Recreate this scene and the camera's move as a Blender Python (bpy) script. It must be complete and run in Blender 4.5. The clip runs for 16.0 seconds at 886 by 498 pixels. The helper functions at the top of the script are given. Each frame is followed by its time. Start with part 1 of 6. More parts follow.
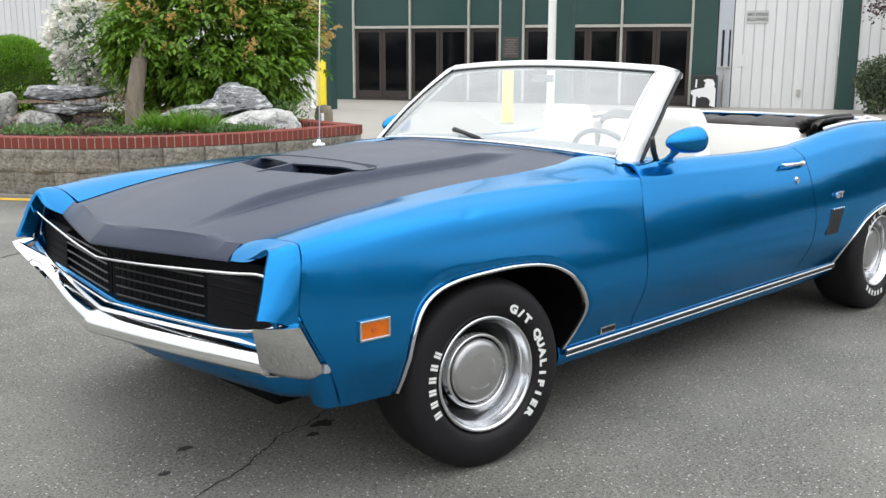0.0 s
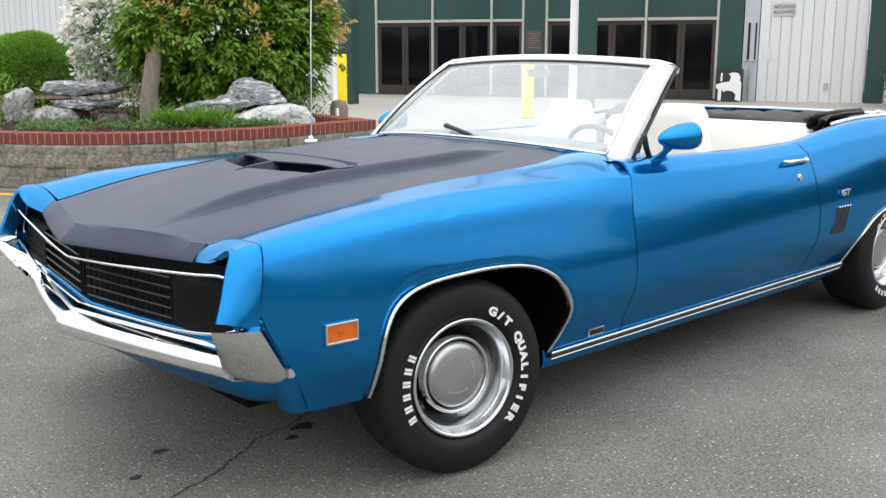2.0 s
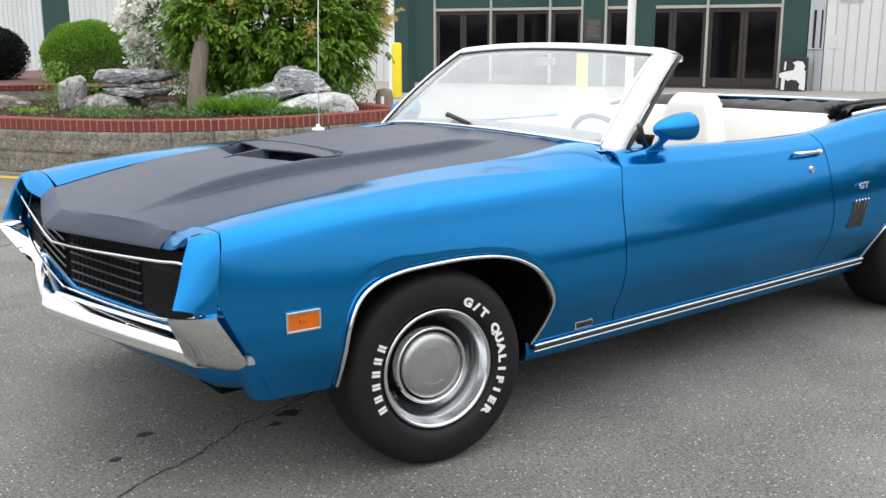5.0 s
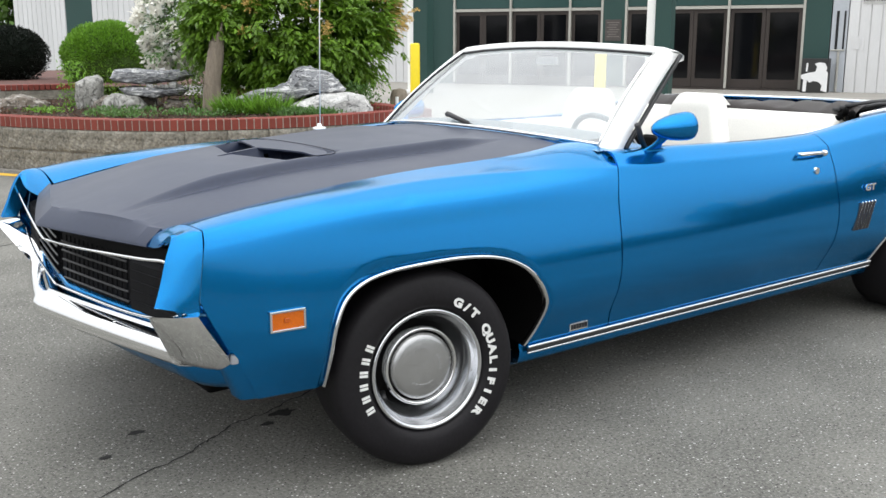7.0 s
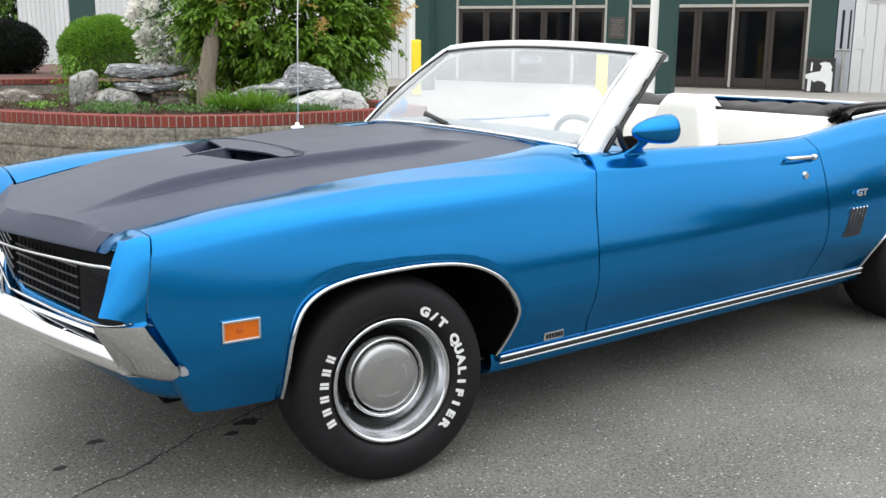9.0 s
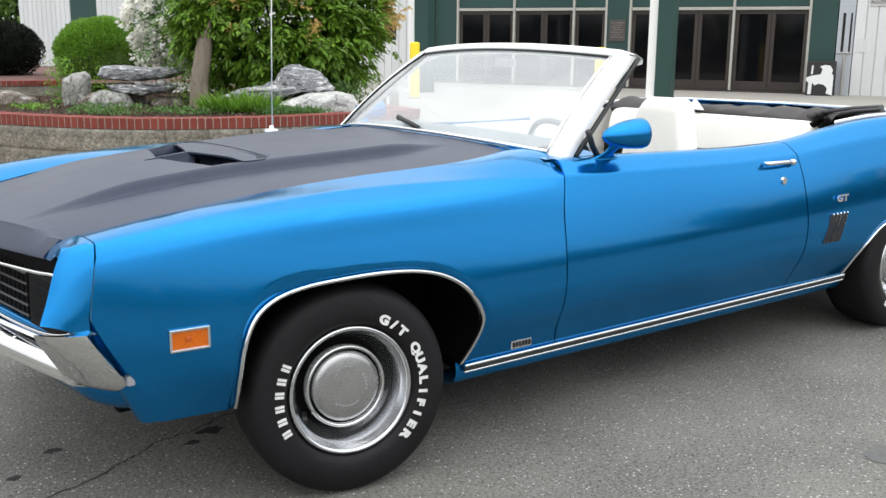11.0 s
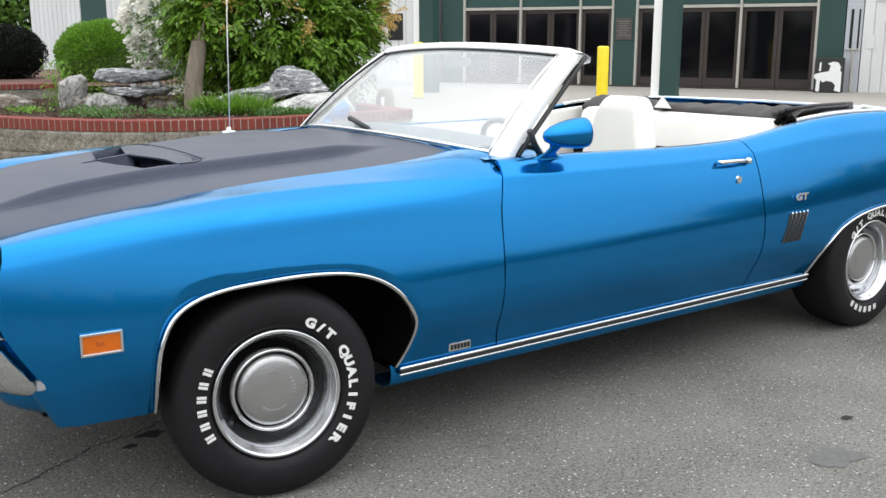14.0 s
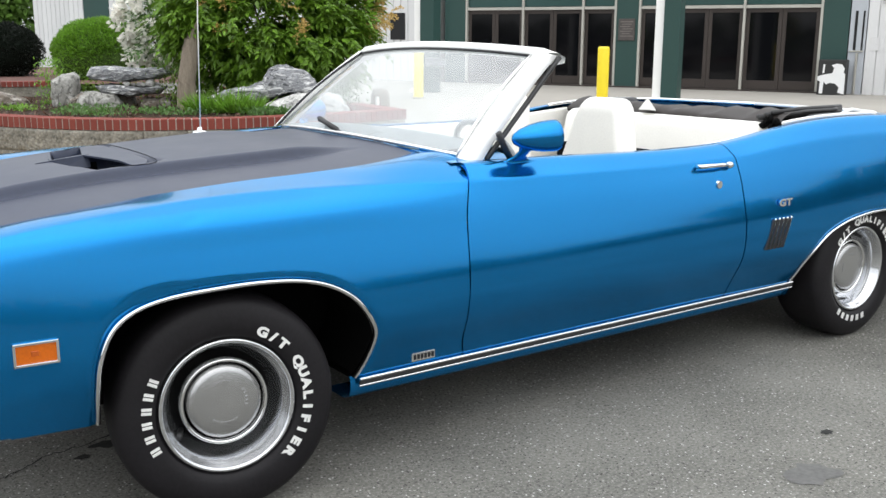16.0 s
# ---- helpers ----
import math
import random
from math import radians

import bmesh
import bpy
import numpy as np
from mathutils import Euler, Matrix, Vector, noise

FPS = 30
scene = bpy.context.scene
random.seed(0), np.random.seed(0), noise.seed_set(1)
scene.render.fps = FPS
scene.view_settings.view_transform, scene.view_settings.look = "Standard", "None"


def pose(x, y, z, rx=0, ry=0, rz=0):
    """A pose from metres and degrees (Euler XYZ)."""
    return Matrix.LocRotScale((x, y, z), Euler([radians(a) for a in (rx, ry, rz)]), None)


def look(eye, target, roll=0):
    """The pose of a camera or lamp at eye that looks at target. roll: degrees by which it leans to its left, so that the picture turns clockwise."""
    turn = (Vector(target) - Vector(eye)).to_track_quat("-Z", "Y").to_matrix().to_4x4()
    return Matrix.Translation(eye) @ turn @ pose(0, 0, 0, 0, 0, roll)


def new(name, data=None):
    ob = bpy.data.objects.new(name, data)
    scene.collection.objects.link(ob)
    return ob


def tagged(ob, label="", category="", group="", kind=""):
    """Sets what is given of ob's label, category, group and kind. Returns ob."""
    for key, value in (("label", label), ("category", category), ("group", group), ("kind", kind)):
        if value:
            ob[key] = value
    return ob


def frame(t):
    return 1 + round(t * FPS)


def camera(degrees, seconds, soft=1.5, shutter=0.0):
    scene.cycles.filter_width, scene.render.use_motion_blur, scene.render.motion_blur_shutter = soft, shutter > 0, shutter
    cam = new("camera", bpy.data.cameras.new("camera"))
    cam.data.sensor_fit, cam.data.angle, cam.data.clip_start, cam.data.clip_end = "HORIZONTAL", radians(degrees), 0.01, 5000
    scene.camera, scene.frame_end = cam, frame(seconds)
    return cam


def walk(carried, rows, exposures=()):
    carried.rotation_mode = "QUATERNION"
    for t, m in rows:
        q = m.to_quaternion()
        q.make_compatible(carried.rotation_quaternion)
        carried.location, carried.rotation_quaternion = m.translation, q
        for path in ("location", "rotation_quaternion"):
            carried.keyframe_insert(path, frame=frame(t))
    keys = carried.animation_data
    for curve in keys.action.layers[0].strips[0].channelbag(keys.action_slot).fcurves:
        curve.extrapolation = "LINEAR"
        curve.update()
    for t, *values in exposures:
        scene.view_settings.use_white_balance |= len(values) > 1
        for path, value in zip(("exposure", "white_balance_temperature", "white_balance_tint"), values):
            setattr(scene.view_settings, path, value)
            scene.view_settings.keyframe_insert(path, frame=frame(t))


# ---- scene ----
cam = camera(48.6, 16.0)
PATH = [
    (0, (-2.229, -2.986, 1.333), (-0.858, -1.582, 0.943), 0.2),
    (0.5, (-2.181, -2.996, 1.329), (-0.821, -1.582, 0.94), 0.2),
    (1, (-2.132, -3.005, 1.332), (-0.783, -1.582, 0.94), 0.1),
    (1.5, (-2.08, -3.024, 1.336), (-0.745, -1.588, 0.939), -0.0),
    (2, (-2.049, -3.032, 1.334), (-0.722, -1.591, 0.933), -0.0),
    (2.5, (-2.012, -3.048, 1.335), (-0.695, -1.599, 0.928), -0.0),
    (3, (-1.963, -3.083, 1.334), (-0.665, -1.619, 0.923), 0.0),
    (3.5, (-1.919, -3.109, 1.334), (-0.639, -1.63, 0.918), 0.0),
    (4, (-1.878, -3.14, 1.334), (-0.619, -1.644, 0.915), -0.0),
    (6.5, (-1.761, -3.247, 1.328), (-0.568, -1.698, 0.905), -0.1),
    (7, (-1.729, -3.242, 1.324), (-0.541, -1.69, 0.903), 0.0),
    (7.5, (-1.675, -3.238, 1.326), (-0.493, -1.682, 0.903), 0.2),
    (8, (-1.625, -3.237, 1.329), (-0.446, -1.678, 0.905), 0.3),
    (8.5, (-1.585, -3.231, 1.332), (-0.409, -1.671, 0.906), 0.4),
    (9, (-1.564, -3.217, 1.33), (-0.385, -1.659, 0.902), 0.4),
    (11.5, (-1.382, -3.261, 1.333), (-0.212, -1.695, 0.91), 0.5),
    (12, (-1.343, -3.281, 1.335), (-0.178, -1.711, 0.911), 0.4),
    (12.5, (-1.303, -3.301, 1.335), (-0.144, -1.727, 0.911), 0.3),
    (13, (-1.264, -3.319, 1.333), (-0.11, -1.742, 0.908), 0.2),
    (13.5, (-1.228, -3.344, 1.332), (-0.078, -1.764, 0.907), 0.1),
    (14, (-1.192, -3.374, 1.331), (-0.047, -1.789, 0.907), 0.0),
    (14.5, (-1.159, -3.383, 1.329), (-0.014, -1.798, 0.906), 0.0),
    (15, (-1.126, -3.373, 1.327), (0.022, -1.791, 0.905), 0.1),
    (15.5, (-1.07, -3.365, 1.328), (0.073, -1.78, 0.904), 0.2),
    (16, (-1.018, -3.36, 1.328), (0.117, -1.77, 0.904), 0.3),
]
walk(cam, [(t, look(eye, target, roll)) for t, eye, target, roll in PATH])

# ---------------------------------------------------------------- light
world = bpy.data.worlds.new("overcast_sky")
scene.world = world
world.use_nodes = True
wn, wl = world.node_tree.nodes, world.node_tree.links
sky = wn.new("ShaderNodeTexSky")
sky.sky_type, sky.sun_disc = "NISHITA", False
sky.sun_elevation, sky.sun_rotation = radians(71), radians(206)
sky.air_density, sky.dust_density, sky.ozone_density = 1.0, 1.2, 1.0
grey = wn.new("ShaderNodeHueSaturation")
grey.inputs["Saturation"].default_value = 0.32
wl.new(sky.outputs[0], grey.inputs["Color"])
cloud_sheet = wn.new("ShaderNodeMix")
cloud_sheet.data_type = "RGBA"
cloud_sheet.inputs["Factor"].default_value = 0.92
# an even cloud cover, three times as bright overhead as at the horizon
up = wn.new("ShaderNodeSeparateXYZ")
wl.new(wn.new("ShaderNodeTexCoord").outputs["Generated"], up.inputs[0])
rise = wn.new("ShaderNodeMapRange")
rise.inputs["To Min"].default_value, rise.inputs["To Max"].default_value = 0.33, 1.0
wl.new(up.outputs["Z"], rise.inputs["Value"])
cover = wn.new("ShaderNodeVectorMath")
cover.operation = "SCALE"
cover.inputs[0].default_value = (5.25, 5.4, 5.55)
wl.new(rise.outputs[0], cover.inputs["Scale"])
wl.new(cover.outputs[0], cloud_sheet.inputs["B"])
wl.new(grey.outputs[0], cloud_sheet.inputs["A"])
wl.new(cloud_sheet.outputs["Result"], wn["Background"].inputs[0])
wn["Background"].inputs[1].default_value = 0.485
scene.view_settings.exposure = 0.0
sun = new("sun", bpy.data.lights.new("sun", "SUN"))
sun.data.energy, sun.data.angle, sun.data.color = 0.65, radians(110), (1.0, 0.97, 0.91)
sun.matrix_world = look((-4, -8, 27), (0, 0, 0))


# ---------------------------------------------------------------- materials
def material(name, color, rough=0.6, metal=0.0, vary=0.18, scale=3.0, fine=45.0, bump=0.08, coat=0.0, pieces=0.0, spec=0.5, dirt=None, stretch=(1, 1, 1)):
    """A surface whose colour wanders at two scales, with fine relief."""
    m = bpy.data.materials.new(name)
    m.use_nodes = True
    n, l = m.node_tree.nodes, m.node_tree.links
    p = n["Principled BSDF"]
    tc = n.new("ShaderNodeTexCoord")
    mp = n.new("ShaderNodeMapping")
    mp.inputs["Scale"].default_value = stretch
    l.new(tc.outputs["Object"], mp.inputs[0])
    big, small = n.new("ShaderNodeTexNoise"), n.new("ShaderNodeTexNoise")
    for t, s, d in ((big, scale, 4), (small, fine, 3)):
        t.inputs["Scale"].default_value, t.inputs["Detail"].default_value = s, d
        l.new(mp.outputs[0], t.inputs["Vector"])
    add = n.new("ShaderNodeMath")
    add.operation = "ADD"
    l.new(big.outputs["Fac"], add.inputs[0])
    l.new(small.outputs["Fac"], add.inputs[1])
    rng = n.new("ShaderNodeMapRange")
    rng.inputs["From Min"].default_value, rng.inputs["From Max"].default_value = 0.6, 1.4
    rng.inputs["To Min"].default_value, rng.inputs["To Max"].default_value = 1 - vary, 1 + vary
    l.new(add.outputs[0], rng.inputs["Value"])
    last = rng.outputs[0]
    if pieces:
        info = n.new("ShaderNodeObjectInfo")
        pr = n.new("ShaderNodeMapRange")
        pr.inputs["To Min"].default_value, pr.inputs["To Max"].default_value = 1 - pieces, 1 + pieces
        l.new(info.outputs["Random"], pr.inputs["Value"])
        mul = n.new("ShaderNodeMath")
        mul.operation = "MULTIPLY"
        l.new(last, mul.inputs[0])
        l.new(pr.outputs[0], mul.inputs[1])
        last = mul.outputs[0]
    mix = n.new("ShaderNodeVectorMath")
    mix.operation = "SCALE"
    mix.inputs[0].default_value = color
    l.new(last, mix.inputs["Scale"])
    out = mix.outputs[0]
    if dirt:
        stain = n.new("ShaderNodeTexNoise")
        stain.inputs["Scale"].default_value, stain.inputs["Detail"].default_value = scale * 0.6, 6
        l.new(tc.outputs["Object"], stain.inputs["Vector"])
        ramp = n.new("ShaderNodeMapRange")
        ramp.inputs["From Min"].default_value, ramp.inputs["From Max"].default_value = 0.52, 0.72
        l.new(stain.outputs["Fac"], ramp.inputs["Value"])
        mx = n.new("ShaderNodeMix")
        mx.data_type = "RGBA"
        mx.inputs["B"].default_value = (*dirt, 1)
        l.new(ramp.outputs[0], mx.inputs["Factor"])
        l.new(out, mx.inputs["A"])
        out = mx.outputs["Result"]
    l.new(out, p.inputs["Base Color"])
    rr = n.new("ShaderNodeMapRange")
    rr.inputs["To Min"].default_value, rr.inputs["To Max"].default_value = max(0, rough - 0.08), min(1, rough + 0.08)
    l.new(big.outputs["Fac"], rr.inputs["Value"])
    l.new(rr.outputs[0], p.inputs["Roughness"])
    p.inputs["Metallic"].default_value = metal
    p.inputs["Coat Weight"].default_value = coat
    p.inputs["Coat Roughness"].default_value = 0.03
    p.inputs["Specular IOR Level"].default_value = spec
    if bump:
        b = n.new("ShaderNodeBump")
        b.inputs["Strength"].default_value, b.inputs["Distance"].default_value = min(1, bump * 4), 0.004
        l.new(small.outputs["Fac"], b.inputs["Height"])
        l.new(b.outputs[0], p.inputs["Normal"])
    return m


def leaf_material(name, color, vary=0.35, gloss=0.45):
    """Foliage: each leaf its own shade, a little light coming through."""
    m = material(name, color, gloss, 0, 0.12, 2.0, 30, 0)
    n, l = m.node_tree.nodes, m.node_tree.links
    p = n["Principled BSDF"]
    geo = n.new("ShaderNodeNewGeometry")
    rng = n.new("ShaderNodeMapRange")
    rng.inputs["To Min"].default_value, rng.inputs["To Max"].default_value = 1 - vary, 1 + vary
    l.new(geo.outputs["Random Per Island"], rng.inputs["Value"])
    src = p.inputs["Base Color"].links[0].from_socket
    mul = n.new("ShaderNodeVectorMath")
    mul.operation = "SCALE"
    l.new(src, mul.inputs[0])
    l.new(rng.outputs[0], mul.inputs["Scale"])
    l.new(mul.outputs[0], p.inputs["Base Color"])
    tr = n.new("ShaderNodeBsdfTranslucent")
    l.new(mul.outputs[0], tr.inputs[0])
    mx = n.new("ShaderNodeMixShader")
    mx.inputs[0].default_value = 0.3
    l.new(p.outputs[0], mx.inputs[1])
    l.new(tr.outputs[0], mx.inputs[2])
    l.new(mx.outputs[0], n["Material Output"].inputs[0])
    return m


def asphalt_material():
    m = material("asphalt", (0.160, 0.156, 0.140), 0.9, 0, 0.60, 1.1, 85, 0.8, spec=0.2)
    n, l = m.node_tree.nodes, m.node_tree.links
    p = n["Principled BSDF"]
    tc = n.new("ShaderNodeTexCoord")
    src = p.inputs["Base Color"].links[0].from_socket
    for scale, lo, hi, col in ((45, 0.07, 0.24, (0.36, 0.35, 0.32, 1)), (150, 0.15, 0.50, (0.28, 0.275, 0.255, 1)), (75, 0.10, 0.32, (0.60, 0.59, 0.56, 1)), (110, 0.15, 0.50, (0.030, 0.029, 0.027, 1))):
        v = n.new("ShaderNodeTexVoronoi")
        v.inputs["Scale"].default_value = scale
        off = n.new("ShaderNodeMapping")
        off.inputs["Location"].default_value = (scale, scale * 0.37, 0)
        l.new(tc.outputs["Object"], off.inputs[0])
        l.new(off.outputs[0], v.inputs["Vector"])
        pick = n.new("ShaderNodeMath")
        pick.operation = "LESS_THAN"
        pick.inputs[1].default_value = 0.30 if scale > 110 else 0.16
        sep = n.new("ShaderNodeSeparateColor")
        l.new(v.outputs["Color"], sep.inputs[0])
        l.new(sep.outputs[0], pick.inputs[0])
        size = n.new("ShaderNodeMapRange")
        size.inputs["From Min"].default_value, size.inputs["From Max"].default_value = hi, lo
        l.new(v.outputs["Distance"], size.inputs["Value"])
        f = n.new("ShaderNodeMath")
        f.operation = "MULTIPLY"
        l.new(pick.outputs[0], f.inputs[0])
        l.new(size.outputs[0], f.inputs[1])
        mx = n.new("ShaderNodeMix")
        mx.data_type = "RGBA"
        mx.inputs["B"].default_value = col
        l.new(f.outputs[0], mx.inputs["Factor"])
        l.new(src, mx.inputs["A"])
        src = mx.outputs["Result"]
    l.new(src, p.inputs["Base Color"])
    return m


def glass_material(name, haze):
    """Clear pane: see-through, with a sharp reflection and a painted film of sky haze."""
    m = bpy.data.materials.new(name)
    m.use_nodes = True
    n, l = m.node_tree.nodes, m.node_tree.links
    n.remove(n["Principled BSDF"])
    clear, gloss, film = n.new("ShaderNodeBsdfTransparent"), n.new("ShaderNodeBsdfGlossy"), n.new("ShaderNodeBsdfDiffuse")
    clear.inputs[0].default_value = (0.90, 0.95, 0.95, 1)
    gloss.inputs["Roughness"].default_value = 0.015
    # white diffuse film stands in for reflected sky
    film.inputs[0].default_value = (0.86, 0.88, 0.89, 1)
    fr = n.new("ShaderNodeFresnel")
    fr.inputs["IOR"].default_value = 1.9
    a, b = n.new("ShaderNodeMixShader"), n.new("ShaderNodeMixShader")
    noise_t = n.new("ShaderNodeTexNoise")
    noise_t.inputs["Scale"].default_value = 5
    rng = n.new("ShaderNodeMapRange")
    rng.inputs["To Min"].default_value, rng.inputs["To Max"].default_value = haze * 0.6, haze * 1.4
    l.new(noise_t.outputs["Fac"], rng.inputs["Value"])
    l.new(rng.outputs[0], a.inputs[0])
    l.new(clear.outputs[0], a.inputs[1])
    l.new(film.outputs[0], a.inputs[2])
    l.new(fr.outputs[0], b.inputs[0])
    l.new(a.outputs[0], b.inputs[1])
    l.new(gloss.outputs[0], b.inputs[2])
    l.new(b.outputs[0], n["Material Output"].inputs[0])
    return m


def rock_material(name, dark, mid_tone, pale, stretch):
    """Stone with wandering veins, dark seams and a rough grain."""
    m = material(name, mid_tone, 0.85, 0, 0.3, 6, 60, 0.9, spec=0.3)
    n, l = m.node_tree.nodes, m.node_tree.links
    p = n["Principled BSDF"]
    src = p.inputs["Base Color"].links[0].from_socket
    tc, mp = n.new("ShaderNodeTexCoord"), n.new("ShaderNodeMapping")
    mp.inputs["Scale"].default_value = stretch
    mp.inputs["Rotation"].default_value = (0.2, 0.25, 0)
    l.new(tc.outputs["Object"], mp.inputs[0])
    for scale, warp, lo, hi, col in ((5.0, 1.6, 0.50, 0.66, pale), (9.0, 2.2, 0.47, 0.34, dark), (26.0, 1.0, 0.58, 0.72, pale)):
        t = n.new("ShaderNodeTexNoise")
        t.inputs["Scale"].default_value, t.inputs["Detail"].default_value, t.inputs["Distortion"].default_value = scale, 7, warp
        l.new(mp.outputs[0], t.inputs["Vector"])
        r = n.new("ShaderNodeMapRange")
        r.inputs["From Min"].default_value, r.inputs["From Max"].default_value = lo, hi
        l.new(t.outputs["Fac"], r.inputs["Value"])
        mx = n.new("ShaderNodeMix")
        mx.data_type = "RGBA"
        mx.inputs["B"].default_value = (*col, 1)
        l.new(r.outputs[0], mx.inputs["Factor"])
        l.new(src, mx.inputs["A"])
        src = mx.outputs["Result"]
    l.new(src, p.inputs["Base Color"])
    return m


paint = material("blue_metallic_paint", (0.005, 0.185, 0.475), 0.16, 0.84, 0.05, 1.5, 900, 0.0, coat=0.25)
paint.node_tree.nodes["Principled BSDF"].inputs["Specular Tint"].default_value = (0.48, 0.79, 1.0, 1)
hood_black = material("satin_black_paint", (0.019, 0.026, 0.052), 0.40, 0, 0.15, 4, 60, 0.01, spec=0.4)
chrome = material("chrome", (0.80, 0.80, 0.80), 0.06, 1.0, 0.03, 6, 90, 0.0)
dark_chrome = material("smoked_chrome", (0.022, 0.022, 0.026), 0.40, 0.35, 0.1, 6, 90, 0.0)
mirror_glass = material("mirror_glass", (0.9, 0.9, 0.9), 0.02, 1.0, 0.0, 6, 90, 0.0)
rim_metal = material("painted_silver_rim", (0.66, 0.67, 0.69), 0.16, 0.95, 0.06, 6, 90, 0.01)
cap_metal = material("brushed_cap", (0.44, 0.44, 0.44), 0.25, 0.85, 0.10, 14, 160, 0.02)
tyre_rubber = material("tyre_rubber", (0.0105, 0.0095, 0.011), 0.55, 0, 0.25, 9, 80, 0.05, spec=0.22)
rubber = material("black_rubber", (0.02, 0.02, 0.021), 0.5, 0, 0.15, 9, 80, 0.02)
rubber_grey = material("grey_rubber", (0.28, 0.29, 0.31), 0.5, 0, 0.1, 9, 80, 0.02)
# near-black, set this low so shaded hollows read dark
underside_and_shade = material("underbody_and_shade_black", (0.005, 0.005, 0.005), 0.9, 0, 0.2, 6, 50, 0.03, spec=0.05)
grille_black = material("grille_black", (0.005, 0.005, 0.006), 0.7, 0, 0.2, 9, 90, 0.03, spec=0.12)
grille_bar = material("grille_bar_edge", (0.018, 0.018, 0.020), 0.35, 0.3, 0.2, 9, 90, 0.02)
letter_white = material("tyre_letter_white", (0.74, 0.74, 0.72), 0.6, 0, 0.08, 20, 160, 0.02)
white_paint = material("white_trim_paint", (0.82, 0.82, 0.80), 0.35, 0, 0.04, 3, 60, 0.01)
white_vinyl = material("white_vinyl", (0.77, 0.755, 0.71), 0.5, 0, 0.05, 5, 120, 0.05)
dark_vinyl = material("dark_vinyl", (0.03, 0.03, 0.034), 0.55, 0, 0.2, 5, 120, 0.05)
top_cloth = material("black_brown_top_cloth", (0.022, 0.017, 0.015), 0.6, 0, 0.25, 6, 140, 0.06)
dash_blue = material("blue_grey_dash_pad", (0.20, 0.26, 0.29), 0.45, 0, 0.08, 6, 120, 0.04)
grey_vinyl = material("grey_vinyl", (0.30, 0.32, 0.34), 0.4, 0, 0.1, 6, 120, 0.03)
amber = material("amber_lens", (0.56, 0.115, 0.002), 0.2, 0, 0.15, 12, 150, 0.03, coat=0.2)
amber_dark = material("amber_reflector", (0.45, 0.09, 0.01), 0.2, 0, 0.1, 12, 150, 0.03)
glass = glass_material("windscreen_glass", 0.25)
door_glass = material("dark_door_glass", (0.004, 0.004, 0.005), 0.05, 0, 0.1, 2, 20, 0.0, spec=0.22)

asphalt = asphalt_material()
crack_dark = material("crack_shadow", (0.02, 0.02, 0.018), 0.95, 0, 0.3, 9, 60, 0.1)
oil_dark = material("oil_stain", (0.115, 0.112, 0.106), 0.8, 0, 0.3, 9, 60, 0.05)
concrete = material("pale_concrete", (0.29, 0.272, 0.242), 0.85, 0, 0.12, 0.6, 30, 0.1, dirt=(0.235, 0.225, 0.205))
yellow_paint = material("yellow_safety_paint", (0.80, 0.62, 0.015), 0.45, 0, 0.10, 5, 60, 0.03)
kerb_yellow = material("worn_yellow_line", (0.60, 0.36, 0.03), 0.7, 0, 0.25, 5, 60, 0.05)
green_paint = material("dark_green_paint", (0.013, 0.050, 0.043), 0.5, 0, 0.12, 0.7, 40, 0.03)
green_panel = material("green_glazed_panel", (0.016, 0.055, 0.050), 0.30, 0, 0.12, 0.7, 40, 0.01)
cream_frame = material("pale_frame_metal", (0.42, 0.41, 0.37), 0.5, 0.2, 0.12, 2, 50, 0.02)
door_brown = material("brown_door_metal", (0.040, 0.031, 0.027), 0.45, 0.2, 0.15, 2, 50, 0.02)
siding_white = material("white_painted_siding", (0.63, 0.63, 0.63), 0.55, 0, 0.06, 0.8, 20, 0.03, pieces=0.04, dirt=(0.61, 0.605, 0.585), stretch=(3, 3, 0.4))
jamb_white = material("blue_white_jamb", (0.42, 0.445, 0.48), 0.55, 0, 0.06, 0.8, 20, 0.03)
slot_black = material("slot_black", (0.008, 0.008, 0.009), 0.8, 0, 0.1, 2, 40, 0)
sign_white = material("sign_white", (0.46, 0.46, 0.45), 0.5, 0, 0.06, 4, 60, 0.01)
sign_black = material("sign_black", (0.02, 0.02, 0.02), 0.6, 0, 0.1, 4, 60, 0)
plaque_bronze = material("bronze_plaque", (0.085, 0.075, 0.070), 0.45, 0.4, 0.2, 5, 60, 0.03)
plaque_letter = material("dull_bronze_relief", (0.17, 0.15, 0.14), 0.5, 0.3, 0.2, 5, 60, 0.03)
bin_white = material("bin_white", (0.78, 0.78, 0.78), 0.5, 0, 0.05, 4, 60, 0.01)
brick_red = material("red_brick", (0.185, 0.036, 0.024), 0.85, 0, 0.2, 8, 70, 0.15, pieces=0.16)
mortar = material("mortar", (0.33, 0.29, 0.255), 0.9, 0, 0.15, 6, 60, 0.1)
block_grey = material("split_face_block", (0.195, 0.180, 0.150), 0.92, 0, 0.75, 11, 46, 0.9, pieces=0.12, dirt=(0.13, 0.12, 0.098))
soil = material("dark_soil", (0.036, 0.024, 0.017), 0.97, 0, 0.5, 3, 30, 0.6, spec=0.08)
mulch = material("red_mulch", (0.10, 0.045, 0.035), 0.95, 0, 0.4, 4, 40, 0.4)
rock_grey = rock_material("grey_veined_rock", (0.035, 0.037, 0.042), (0.20, 0.205, 0.215), (0.62, 0.62, 0.61), (1.0, 1.0, 3.2))
